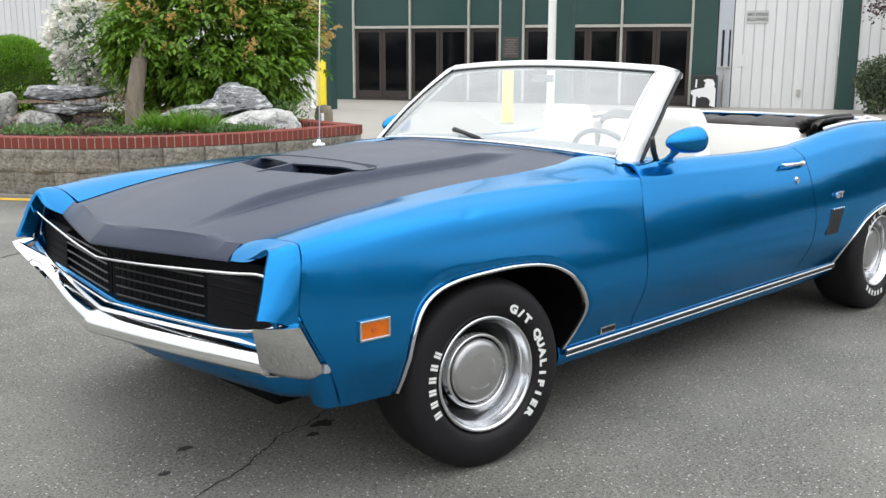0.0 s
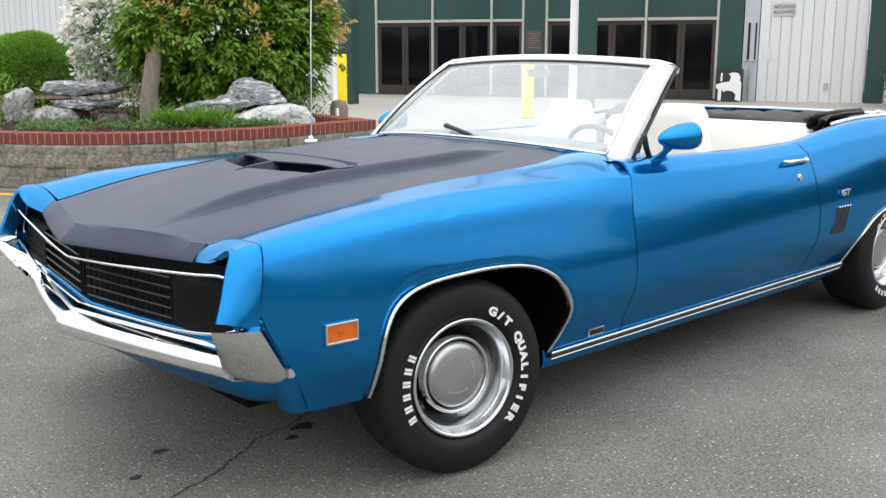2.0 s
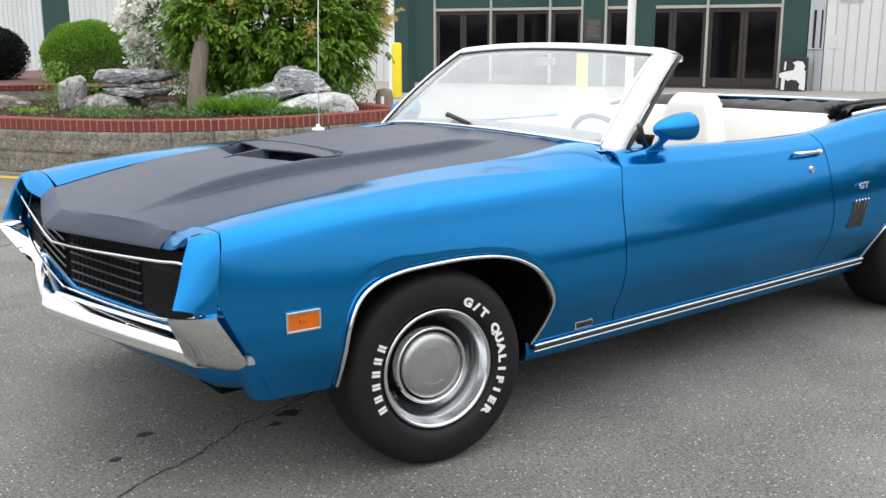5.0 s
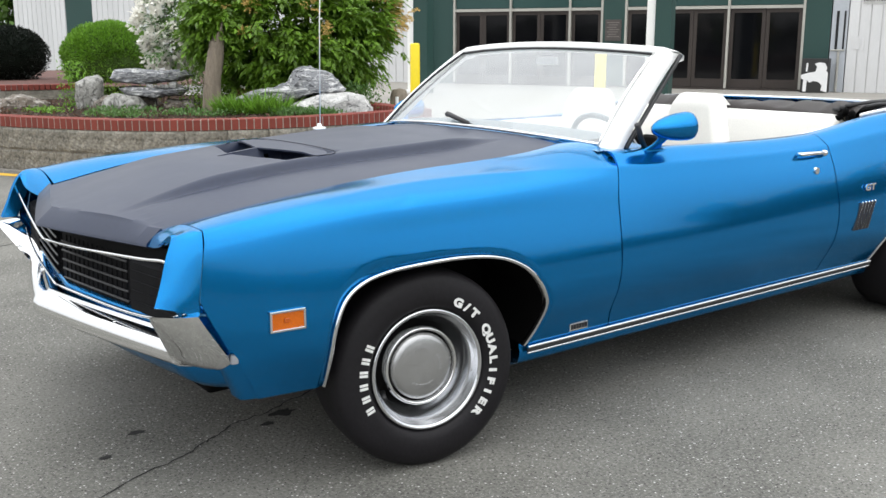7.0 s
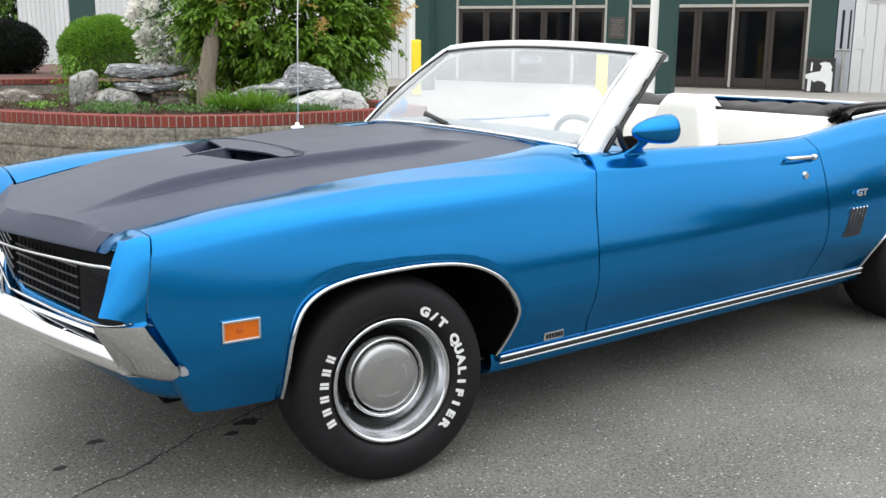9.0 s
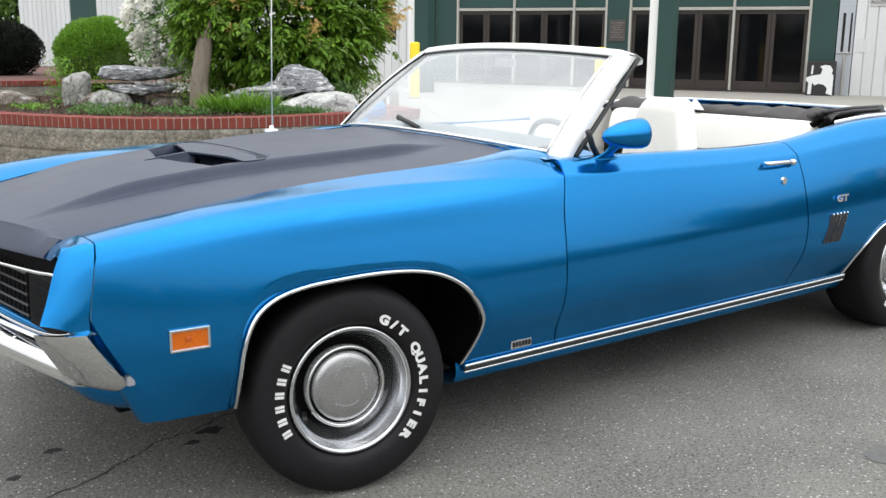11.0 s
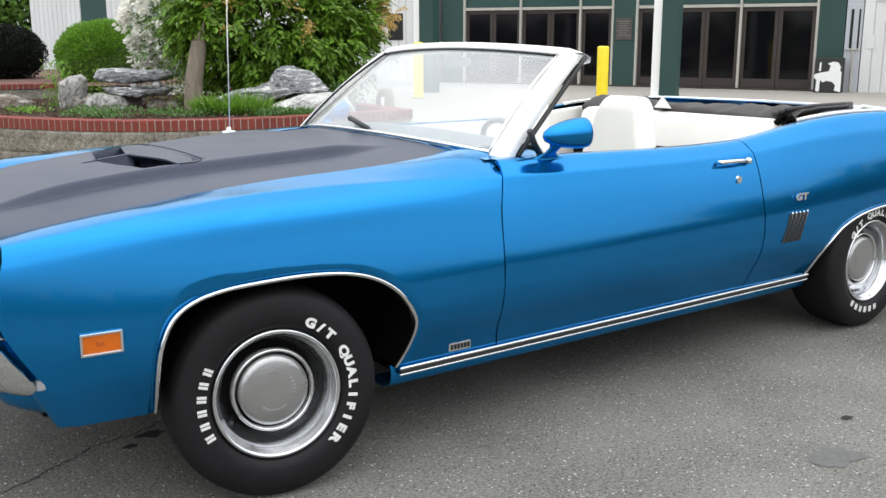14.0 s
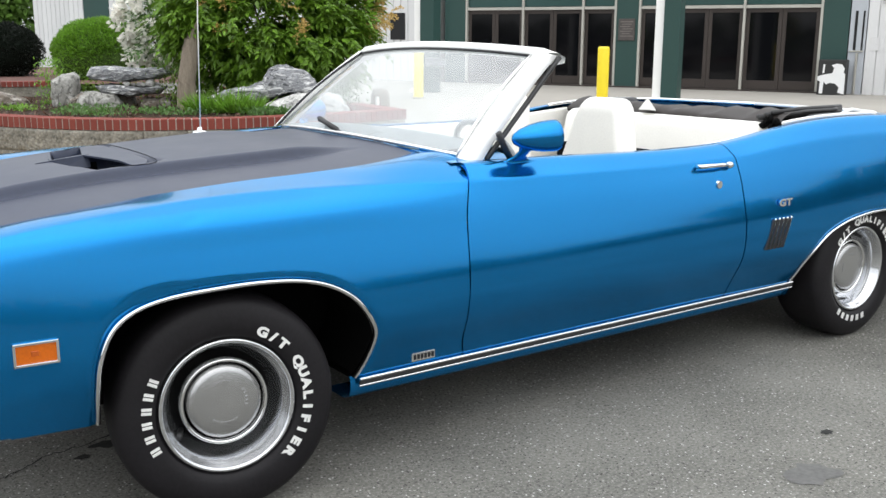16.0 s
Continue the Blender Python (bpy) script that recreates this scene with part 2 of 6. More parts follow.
rock_pale = rock_material("pale_boulder", (0.12, 0.12, 0.12), (0.44, 0.435, 0.42), (0.68, 0.67, 0.65), (1.0, 1.0, 1.6))
rock_brown = rock_material("brown_boulder", (0.05, 0.042, 0.035), (0.165, 0.140, 0.115), (0.36, 0.34, 0.31), (1.0, 1.0, 1.0))
rock_ash = rock_material("ash_grey_boulder", (0.09, 0.088, 0.08), (0.26, 0.255, 0.235), (0.46, 0.455, 0.43), (1.0, 1.0, 0.7))
driftwood = material("weathered_wood", (0.20, 0.165, 0.125), 0.85, 0, 0.35, 6, 40, 0.4, stretch=(3, 3, 0.35))
bark = material("bark", (0.09, 0.065, 0.045), 0.9, 0, 0.3, 6, 40, 0.3)
leaf_green = leaf_material("shrub_leaf", (0.135, 0.255, 0.022))
leaf_hedge = leaf_material("clipped_hedge_leaf", (0.145, 0.30, 0.026))
# nearly black leaf: the bush's shade is put into its colour
leaf_shaded = leaf_material("shaded_hedge_leaf", (0.006, 0.010, 0.006))
# darkened leaf green, standing in for shade between the leaves
hedge_core_shade = material("hedge_inside_shade", (0.040, 0.080, 0.010), 0.9, 0, 0.4, 12, 60, 0.5)
# core of the nearly black bush, its shade in the colour too
shaded_core = material("shaded_hedge_inside", (0.004, 0.006, 0.004), 0.95, 0, 0.4, 12, 60, 0.5, spec=0.1)
leaf_far = leaf_material("far_light_leaf", (0.13, 0.24, 0.045))
leaf_lime = leaf_material("bright_ground_leaf", (0.16, 0.32, 0.035))
leaf_low = leaf_material("low_plant_leaf", (0.10, 0.20, 0.05))
leaf_plume = leaf_material("golden_plume", (0.62, 0.43, 0.14), 0.2)
petal_white = leaf_material("white_petal", (0.93, 0.91, 0.85), 0.08)
leaf_wood = leaf_material("far_wood_leaf", (0.085, 0.115, 0.060))
leaf_plum = leaf_material("purple_leaf", (0.060, 0.022, 0.030))
leaf_litter = leaf_material("dry_leaf", (0.11, 0.060, 0.038), 0.5)


# ---------------------------------------------------------------- mesh helpers
def mesh_of(bm, name, mat, smooth):
    me = bpy.data.meshes.new(name)
    bm.to_mesh(me)
    bm.free()
    me.materials.append(mat)
    if smooth:
        me.polygons.foreach_set("use_smooth", [True] * len(me.polygons))
    return me


def part(name, bm, mat, parent, label="", smooth=False):
    """Links a bmesh as one mesh object under a thing or a part."""
    ob = new(name, mesh_of(bm, name, mat, smooth))
    ob.parent = parent
    return tagged(ob, label)


def add_box(bm, x0, y0, z0, x1, y1, z1, bevel=0.0):
    made = bmesh.ops.create_cube(bm, size=1, matrix=Matrix.LocRotScale(((x0 + x1) / 2, (y0 + y1) / 2, (z0 + z1) / 2), None, (abs(x1 - x0), abs(y1 - y0), abs(z1 - z0))))["verts"]
    if bevel:
        edges = {e for v in made for e in v.link_edges}
        bmesh.ops.bevel(bm, geom=list(edges), offset=bevel, segments=2, profile=0.6, affect="EDGES")
    return bm


def box_bm(x0, y0, z0, x1, y1, z1, bevel=0.0):
    return add_box(bmesh.new(), x0, y0, z0, x1, y1, z1, bevel)


def tube(points, radius, n=8, taper=1.0):
    """A round rod along points, closed at both ends."""
    bm = bmesh.new()
    pts = [Vector(p) for p in points]
    rings, up = [], Vector((0.31, 0.2, 0.93))
    for i, p in enumerate(pts):
        d = (pts[min(i + 1, len(pts) - 1)] - pts[max(i - 1, 0)]).normalized()
        a = d.cross(up if abs(d.dot(up)) < 0.95 else Vector((1, 0, 0))).normalized()
        b = d.cross(a)
        r = radius * (1 + (taper - 1) * i / (len(pts) - 1))
        rings.append([bm.verts.new(p + (a * math.cos(t) + b * math.sin(t)) * r) for t in np.linspace(0, 2 * math.pi, n, endpoint=False)])
    for u, v in zip(rings, rings[1:]):
        for i in range(n):
            bm.faces.new((u[i], u[(i + 1) % n], v[(i + 1) % n], v[i]))
    bm.faces.new(rings[0][::-1])
    bm.faces.new(rings[-1])
    bmesh.ops.recalc_face_normals(bm, faces=bm.faces)
    return bm


def blob(centre, radii, rough=2):
    bm = bmesh.new()
    bmesh.ops.create_icosphere(bm, subdivisions=rough, radius=1, matrix=Matrix.LocRotScale(centre, None, radii))
    return bm


def disc(centre, radius, depth):
    """A short cylinder facing along y."""
    bm = bmesh.new()
    bmesh.ops.create_cone(bm, cap_ends=True, segments=24, radius1=radius, radius2=radius * 0.9, depth=depth, matrix=pose(*centre, 90, 0, 0))
    return bm


def lathe_z(profile, n):
    bm = bmesh.new()
    rows = [[bm.verts.new((r * math.cos(a), r * math.sin(a), z)) for a in np.linspace(0, 2 * math.pi, n, endpoint=False)] for r, z in profile]
    for a, b in zip(rows, rows[1:]):
        for i in range(n):
            bm.faces.new((a[i], a[(i + 1) % n], b[(i + 1) % n], b[i]))
    bmesh.ops.remove_doubles(bm, verts=bm.verts, dist=1e-5)
    bmesh.ops.recalc_face_normals(bm, faces=bm.faces)
    return bm


def letter_mesh(text, size, depth, swell=0.0, lean=False):
    """Solid lettering in the built-in font, centred, in the xy plane."""
    cu = bpy.data.curves.new("letter", "FONT")
    cu.body, cu.size, cu.extrude, cu.offset = text, size, depth / 2, swell
    cu.align_x, cu.align_y = "CENTER", "CENTER"
    ob = new("letter", cu)
    me = bpy.data.meshes.new_from_object(ob.evaluated_get(bpy.context.evaluated_depsgraph_get()))
    bpy.data.objects.remove(ob)
    return me


def leaves(name, centres, outward, length, width, mat, parent=None, droop=0.3, spread_out=0.8):
    """Many folded leaves, one island each, as one mesh."""
    n = len(centres)
    rng = np.random.default_rng(n + int(length * 1e4))
    d = outward + rng.normal(0, spread_out, (n, 3))
    d[:, 2] -= droop
    d /= np.linalg.norm(d, axis=1)[:, None] + 1e-9
    side = np.cross(d, rng.normal(0, 1, (n, 3)))
    side /= np.linalg.norm(side, axis=1)[:, None] + 1e-9
    nor = np.cross(d, side)
    L = (length * rng.uniform(0.6, 1.3, n))[:, None]
    W = (width * rng.uniform(0.7, 1.2, n))[:, None]
    base = centres
    v = np.stack([base, base + d * L * 0.45 + side * W * 0.5 + nor * W * 0.15, base + d * L, base + d * L * 0.45 - side * W * 0.5 + nor * W * 0.15], 1).reshape(-1, 3)
    i = np.arange(n)[:, None] * 4
    f = np.concatenate([i + (0, 1, 2), i + (0, 2, 3)]).tolist()
    me = bpy.data.meshes.new(name)
    me.from_pydata(v.tolist(), [], f)
    me.materials.append(mat)
    ob = new(name, me)
    ob.parent = parent
    return ob


def sprays(name, origins, outward, pairs, length, leaf_long, leaf_wide, mat, parent, sag, seed):
    """Compound leaves: pairs of pointed leaflets along drooping stalks, one island a leaflet."""
    rng = np.random.default_rng(seed)
    unit = lambda v: v / (np.linalg.norm(v, axis=-1, keepdims=True) + 1e-9)
    n = len(origins)
    a = unit(outward * np.array([1, 1, 0.5]) + rng.normal(0, 0.32, (n, 3)) + np.array([0, 0, -sag]))
    s = unit(np.cross(a, np.array([0, 0, 1.0])) + rng.normal(0, 0.2, (n, 3)))
    up = unit(np.cross(s, a))
    L = length * rng.uniform(0.7, 1.3, (n, 1))
    vs = []
    for k in range(2 * pairs + 1):
        last = k == 2 * pairs
        t = 1.0 if last else 0.25 + 0.68 * (k // 2) / pairs
        h = 0 if last else (1 if k % 2 else -1)
        base = origins + a * L * t - np.array([0, 0, 0.35]) * L * t * t * sag
        d = unit(a * (0.55 + 0.4 * t) + s * h * 0.85 + rng.normal(0, 0.16, (n, 3)) + np.array([0, 0, -0.25 * sag]))
        w = unit(np.cross(up + rng.normal(0, 0.25, (n, 3)), d))
        nor = np.cross(d, w)
        ll = leaf_long * rng.uniform(0.7, 1.25, (n, 1)) * (1.15 if last else 0.75 + 0.35 * t)
        ww = leaf_wide * rng.uniform(0.8, 1.2, (n, 1))
        vs.append(np.stack([base, base + d * ll * 0.38 + w * ww * 0.5 + nor * ww * 0.14, base + d * ll - nor * ll * 0.10, base + d * ll * 0.38 - w * ww * 0.5 + nor * ww * 0.14], 1))
    v = np.concatenate(vs).reshape(-1, 3)
    i = np.arange(len(v) // 4)[:, None] * 4
    f = np.concatenate([i + (0, 1, 2), i + (0, 2, 3)]).tolist()
    me = bpy.data.meshes.new(name)
    me.from_pydata(v.tolist(), [], f)
    me.materials.append(mat)
    ob = new(name, me)
    ob.parent = parent
    return ob


def sheet_poly(points, depth):
    """A flat outline given some thickness behind it (along +y)."""
    bm = bmesh.new()
    f = bm.faces.new([bm.verts.new(p) for p in points])
    made = bmesh.ops.extrude_face_region(bm, geom=[f])["geom"]
    bmesh.ops.translate(bm, vec=(0, depth, 0), verts=[v for v in made if isinstance(v, bmesh.types.BMVert)])
    bmesh.ops.recalc_face_normals(bm, faces=bm.faces)
    return bm


def through_keys(keys, x):
    """Smooth curve through rows (x, a, b, ...), clamped at its ends."""
    if x <= keys[0][0]:
        return keys[0][1:]
    if x >= keys[-1][0]:
        return keys[-1][1:]
    i = max(j for j in range(len(keys) - 1) if keys[j][0] <= x)
    a, b = keys[i], keys[i + 1]
    h = b[0] - a[0]
    t = (x - a[0]) / h
    out = []
    for k in range(1, len(a)):
        s = (b[k] - a[k]) / h
        m0 = s if i == 0 else 0.5 * (s + (a[k] - keys[i - 1][k]) / (a[0] - keys[i - 1][0]))
        m1 = s if i + 2 >= len(keys) else 0.5 * (s + (keys[i + 2][k] - b[k]) / (keys[i + 2][0] - b[0]))
        out.append((2 * t**3 - 3 * t**2 + 1) * a[k] + (t**3 - 2 * t**2 + t) * h * m0 + (3 * t**2 - 2 * t**3) * b[k] + (t**3 - t**2) * h * m1)
    return tuple(out)



# ---------------------------------------------------------------- ground
def flat(name, outline, z, mat, label="", category="", kind="structure", parent=None):
    bm = bmesh.new()
    bm.faces.new([bm.verts.new((x, y, z)) for x, y in outline])
    bm.normal_update()
    if list(bm.faces)[0].normal.z < 0:
        bmesh.ops.reverse_faces(bm, faces=bm.faces)
    ob = new(name, mesh_of(bm, name, mat, False))
    ob.parent = parent
    return tagged(ob, label, category, kind=kind)


rows = []
bm = bmesh.new()
G = [-900, -300, -100, -40, -15, -6, 0, 6, 15, 40, 100, 300, 900]
grid = [[bm.verts.new((x, y, 0)) for x in G] for y in G]
for a, b in zip(grid, grid[1:]):
    for i in range(len(G) - 1):
        bm.faces.new((a[i], a[i + 1], b[i + 1], b[i]))
tagged(new("ground", mesh_of(bm, "ground", asphalt, False)), "worn grey asphalt yard with pale stone chips", "ground", kind="structure")

# facade frame: x along the front, y into the building, the right-hand door jamb at 0
FACADE = pose(20.05, 10.82, 0, 0, 0, math.degrees(math.atan2(-0.901, 0.434)))


def from_facade(s, off):
    p = FACADE @ Vector((s, -off, 0))
    return p.x, p.y


bm = box_bm(-13, -13.5, -0.1, 9, 0.0, 0.035, 0.01)
apron = tagged(new("pavement", mesh_of(bm, "pavement", concrete, False)), "pale concrete apron in front of the hall", "pavement", kind="structure")
apron.matrix_world = FACADE

# crack, oil spots and slab joint in the asphalt
def ribbon(points, widths, z):
    bm = bmesh.new()
    pts = [Vector((x, y, z)) for x, y in points]
    last = None
    for i, p in enumerate(pts):
        d = (pts[min(i + 1, len(pts) - 1)] - pts[max(i - 1, 0)]).normalized()
        s = Vector((-d.y, d.x, 0)) * widths[i % len(widths)]
        pair = (bm.verts.new(p + s), bm.verts.new(p - s))
        if last:
            bm.faces.new((last[0], last[1], pair[1], pair[0]))
        last = pair
    bm.normal_update()
    for f in list(bm.faces):
        if f.normal.z < 0:
            f.normal_flip()
    return bm


def wander(points, n, amount, seed):
    rng = random.Random(seed)
    out = []
    for a, b in zip(points, points[1:]):
        for k in range(n):
            t = k / n
            out.append((a[0] + (b[0] - a[0]) * t + rng.uniform(-amount, amount), a[1] + (b[1] - a[1]) * t + rng.uniform(-amount, amount)))
    return out + [points[-1]]


crack = new("crack", mesh_of(ribbon(wander([(-1.6, -0.9), (-1.15, -0.62), (-0.81, -0.46), (-0.56, -0.36), (-0.48, -0.31), (-0.33, -0.22), (-0.24, -0.21), (0.0, -0.12), (0.3, 0.05)], 7, 0.008, 3), (0.0028, 0.0045, 0.0018, 0.0035), 0.0015), "crack", crack_dark, False))
tagged(crack, "thin dark crack in the asphalt", "crack", kind="structure")
joint = new("slab_joint", mesh_of(ribbon(wander([(-3.5, 2.2), (-1.2, 3.05), (0.12, 3.60), (0.45, 3.76), (1.6, 4.25)], 6, 0.01, 5), (0.006, 0.009), 0.0015), "slab_joint", crack_dark, False))
tagged(joint, "dark joint between asphalt strips", "joint", kind="structure")
for k, (x, y, r) in enumerate(((-0.645, -0.10, 0.020), (-0.80, -0.24, 0.018), (-0.16, -0.24, 0.035), (1.57, -1.72, 0.075), (-0.25, -0.30, 0.02), (1.9, -1.55, 0.02))):
    rng = random.Random(k)
    pts = [(x + r * rng.uniform(0.6, 1.25) * math.cos(a) * 1.4, y + r * rng.uniform(0.6, 1.2) * math.sin(a)) for a in np.linspace(0, 2 * math.pi, 16, endpoint=False)]
    flat("oil_stain", pts, 0.002, oil_dark if r > 0.05 else crack_dark, "dark oil stain on the asphalt", "stain")

# ---------------------------------------------------------------- the hall
hall = tagged(new("entrance_hall"), "dark green hall front with brown glass doors", "building")
hall.matrix_world = FACADE
TOP = 3.7
MULL = (-9.43, -7.70, -5.97, -5.07, -4.42, -3.55, -1.79, 0.0)
for s0, s1 in ((-10.12, -9.47), (-5.04, -4.45), (0.03, 0.62)):
    part("wall_pier", box_bm(s0, -0.03, 0, s1, 0.3, TOP, 0.008), green_paint, hall, "dark green painted pier")
part("wall", box_bm(-10.12, 0.45, 0, 0.62, 9.0, TOP - 0.02), green_paint, hall)
part("roof", box_bm(-10.3, -0.06, TOP, 0.66, 9.2, TOP + 0.12, 0.01), cream_frame, hall)
part("sill", box_bm(-9.47, -0.05, 0.0, 0.03, 0.3, 0.075, 0.006), door_brown, hall)
for a, b in zip(MULL, MULL[1:]):
    if (a, b) == (-5.07, -4.42):
        continue
    part("upper_panel", box_bm(a + 0.03, 0.03, 2.12, b - 0.03, 0.10, TOP), green_panel, hall, "dark green glazed panel above the doors")
    part("transom", box_bm(a + 0.03, -0.025, 2.03, b - 0.03, 0.1, 2.105, 0.005), cream_frame, hall)
    n = 2 if b - a > 1.2 else 1
    w = (b - a - 0.06) / n
    # black sheet behind the panes stands in for the unlit hall
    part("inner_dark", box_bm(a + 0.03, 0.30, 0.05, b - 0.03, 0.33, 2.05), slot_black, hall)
    for k in range(n):
        x0, x1 = a + 0.03 + k * w, a + 0.03 + (k + 1) * w
        bm = bmesh.new()
        for p in ((x0 + 0.004, 0.04, 0.08, x0 + 0.095, 0.09, 2.03), (x1 - 0.095, 0.04, 0.08, x1 - 0.004, 0.09, 2.03), (x0 + 0.095, 0.04, 1.93, x1 - 0.095, 0.09, 2.03), (x0 + 0.095, 0.04, 0.08, x1 - 0.095, 0.09, 0.30)):
            add_box(bm, *p, 0.004)
        leaf = part("door", bm, door_brown, hall, "brown metal door with dark glass")
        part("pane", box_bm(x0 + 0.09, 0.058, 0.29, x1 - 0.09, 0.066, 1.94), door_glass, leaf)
for s in MULL:
    part("mullion", box_bm(s - 0.03, -0.04, 0.07, s + 0.03, 0.12, TOP, 0.006), cream_frame, hall)
plaque = part("plaque", box_bm(-4.97, -0.055, 1.24, -4.53, -0.03, 1.79, 0.006), plaque_bronze, hall, "bronze wall plaque with raised lines")
for k in range(7):
    part("plaque_line", box_bm(-4.92 + 0.05 * (k % 2), -0.059, 1.70 - k * 0.06, -4.58 - 0.04 * (k % 3), -0.054, 1.725 - k * 0.06), plaque_letter, plaque)
part("edge_board", sheet_poly([(-10.34, -0.30, 0.05), (-10.16, -0.30, 0.05), (-10.12, -0.30, 3.2), (-10.16, -0.30, 3.2)], 0.03), siding_white, hall, "narrow white edge board")

# white clad wings on both sides of the front
def clad_wing(name, s0, s1, z1, label):
    wing_ob = tagged(new(name), label, "building")
    wing_ob.matrix_world = FACADE
    part("wall", box_bm(s0, 0.02, 0, s1, 7.0, z1), siding_white, wing_ob)
    part("roof", box_bm(s0, -0.05, z1 + 0.004, s1, 7.1, z1 + 0.10, 0.01), cream_frame, wing_ob)
    n = round((s1 - s0) / 0.245)
    w = (s1 - s0) / n
    bm = bmesh.new()
    for x0, x1, d in ((0.0, w - 0.020, -0.012),):
        add_box(bm, x0, -0.009, 0.02, x1, 0.03, z1, 0.004)
    me = mesh_of(bm, "board", siding_white, False)
    for k in range(n):
        b = new("board", me)
        b.parent = wing_ob
        b.matrix_local = pose(s0 + k * w, 0, 0)
    return wing_ob


barn = clad_wing("barn_wing", 1.02, 3.48, TOP, "white board-clad wing with a sliding door")
part("jamb", box_bm(0.64, -0.02, 0.0, 1.0, 0.3, TOP, 0.01), jamb_white, barn, "bluish white door jamb")
for x0, x1 in ((0.74, 0.80), (0.91, 0.95)):
    part("slot", box_bm(x0, -0.028, 1.05, x1, -0.016, 1.95), slot_black, barn)
part("latch", tube([(0.66, -0.05, 1.03), (0.80, -0.06, 1.03), (0.98, -0.05, 1.03)], 0.018, 6), cream_frame, barn)
part("pipe", tube([(0.84, -0.05, 1.0), (0.84, -0.05, 0.45), (0.84, -0.05, 0.05)], 0.03, 8), cream_frame, barn)
part("corner_post", box_bm(3.5, -0.10, 0, 3.9, 0.3, TOP, 0.01), green_paint, barn, "dark green corner post")
part("outlet", box_bm(2.58, -0.05, 0.34, 2.68, -0.012, 0.50, 0.006), cream_frame, barn)
for x0, z0, x1, z1 in ((1.34, 1.02, 1.40, 1.34), (1.10, 1.05, 1.30, 1.35)):
    part("patch_plate", box_bm(x0, -0.022, z0, x1, -0.013, z1, 0.003), siding_white, barn)
clad_wing("right_wing", 3.92, 9.0, TOP, "plain white board-clad outer wall")
left = clad_wing("left_wing", -23.43, -10.36, TOP, "white board-clad wall with a dark window")
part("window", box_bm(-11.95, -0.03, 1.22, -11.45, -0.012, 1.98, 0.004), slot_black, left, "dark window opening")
clad_wing("far_left_wing", -27.3, -24.72, TOP, "white board-clad wall end")
green_door = tagged(new("side_door", mesh_of(box_bm(-24.7, -0.01, 0, -23.45, 0.3, TOP, 0.01), "side_door", green_paint, False)), "dark green side door in the white wall", "door", kind="structure")
green_door.matrix_world = FACADE

sign = tagged(new("wall_sign"), "white notice with black capital letters on the siding", "sign")
sign.matrix_world = FACADE
part("plate", box_bm(1.30, -0.026, 2.10, 1.82, -0.016, 2.41, 0.003), sign_white, sign)
for text, z in (("NO DOGS", 2.315), ("ALLOWED", 2.195)):
    me = letter_mesh(text, 0.105, 0.003, 0.001)
    me.materials.append(sign_black)
    ob = new("lettering", me)
    ob.parent = sign
    ob.matrix_local = pose(1.56, -0.028, z, 90, 0, 0)

# porch posts
for s, wide in ((-2.16, 0.34), (-7.90, 0.36)):
    post = tagged(new("porch_post"), "dark green porch post with a white downpipe", "post", "porch posts")
    post.matrix_world = FACADE @ pose(s, -4.79, 0.035)
    part("column", box_bm(-wide / 2, -0.17, 0, wide / 2, 0.17, TOP, 0.01), green_paint, post)
    part("downpipe", box_bm(-wide / 2 - 0.20, -0.10, 0.0, -wide / 2 - 0.004, 0.10, TOP, 0.02), white_paint, post, "white square downpipe")
    part("pipe_foot", box_bm(-wide / 2 - 0.22, -0.28, 0.0, -wide / 2 - 0.01, 0.12, 0.07, 0.02), white_paint, post)

# bollards
for s, off, h in ((-2.5, 8.0, 1.16), (-6.93, 7.0, 1.21)):
    x, y = from_facade(s, off)
    b = tagged(new("bollard"), "bright yellow steel bollard on the concrete", "bollard", "yellow bollards")
    b.matrix_world = pose(x, y, 0.035)
    part("pipe", lathe_z([(0.105, 0.0), (0.105, h - 0.07), (0.095, h - 0.045), (0.06, h - 0.036), (0.0, h - 0.035)], 28), yellow_paint, b, smooth=True)
    part("collar", lathe_z([(0.125, 0.0), (0.125, 0.02), (0.106, 0.03)], 28), concrete, b)

# litter bin with a cow pattern
bin_ob = tagged(new("litter_bin"), "black litter bin with white cow patches", "bin")
bin_ob.matrix_world = FACADE @ pose(0.40, -0.35, 0.035)
part("body", box_bm(-0.30, -0.25, 0, 0.30, 0.25, 0.80, 0.012), sign_black, bin_ob)
for pts in ([(-0.30, 0.42), (-0.18, 0.46), (0.02, 0.50), (0.05, 0.62), (-0.01, 0.68), (0.10, 0.72), (0.22, 0.70), (0.28, 0.60), (0.26, 0.52), (0.30, 0.48), (0.30, 0.02), (0.16, 0.06), (0.18, 0.18), (0.10, 0.26), (-0.02, 0.28), (-0.10, 0.24), (-0.16, 0.30), (-0.17, 0.03), (-0.25, 0.03), (-0.24, 0.30), (-0.30, 0.34)], [(-0.20, 0.50), (-0.16, 0.50), (-0.15, 0.70), (-0.19, 0.70)]):
    part("patch", sheet_poly([(x, -0.255, z) for x, z in pts], 0.004), bin_white, bin_ob)

# ---------------------------------------------------------------- planter
RIM = [(-0.2, 10.6), (0.2, 9.0), (0.5, 8.1), (0.8, 7.4), (1.2, 6.68), (1.6, 6.15), (2.0, 5.83), (2.5, 5.60), (3.0, 5.47), (3.7, 5.45), (4.3, 5.53), (4.88, 5.62)]
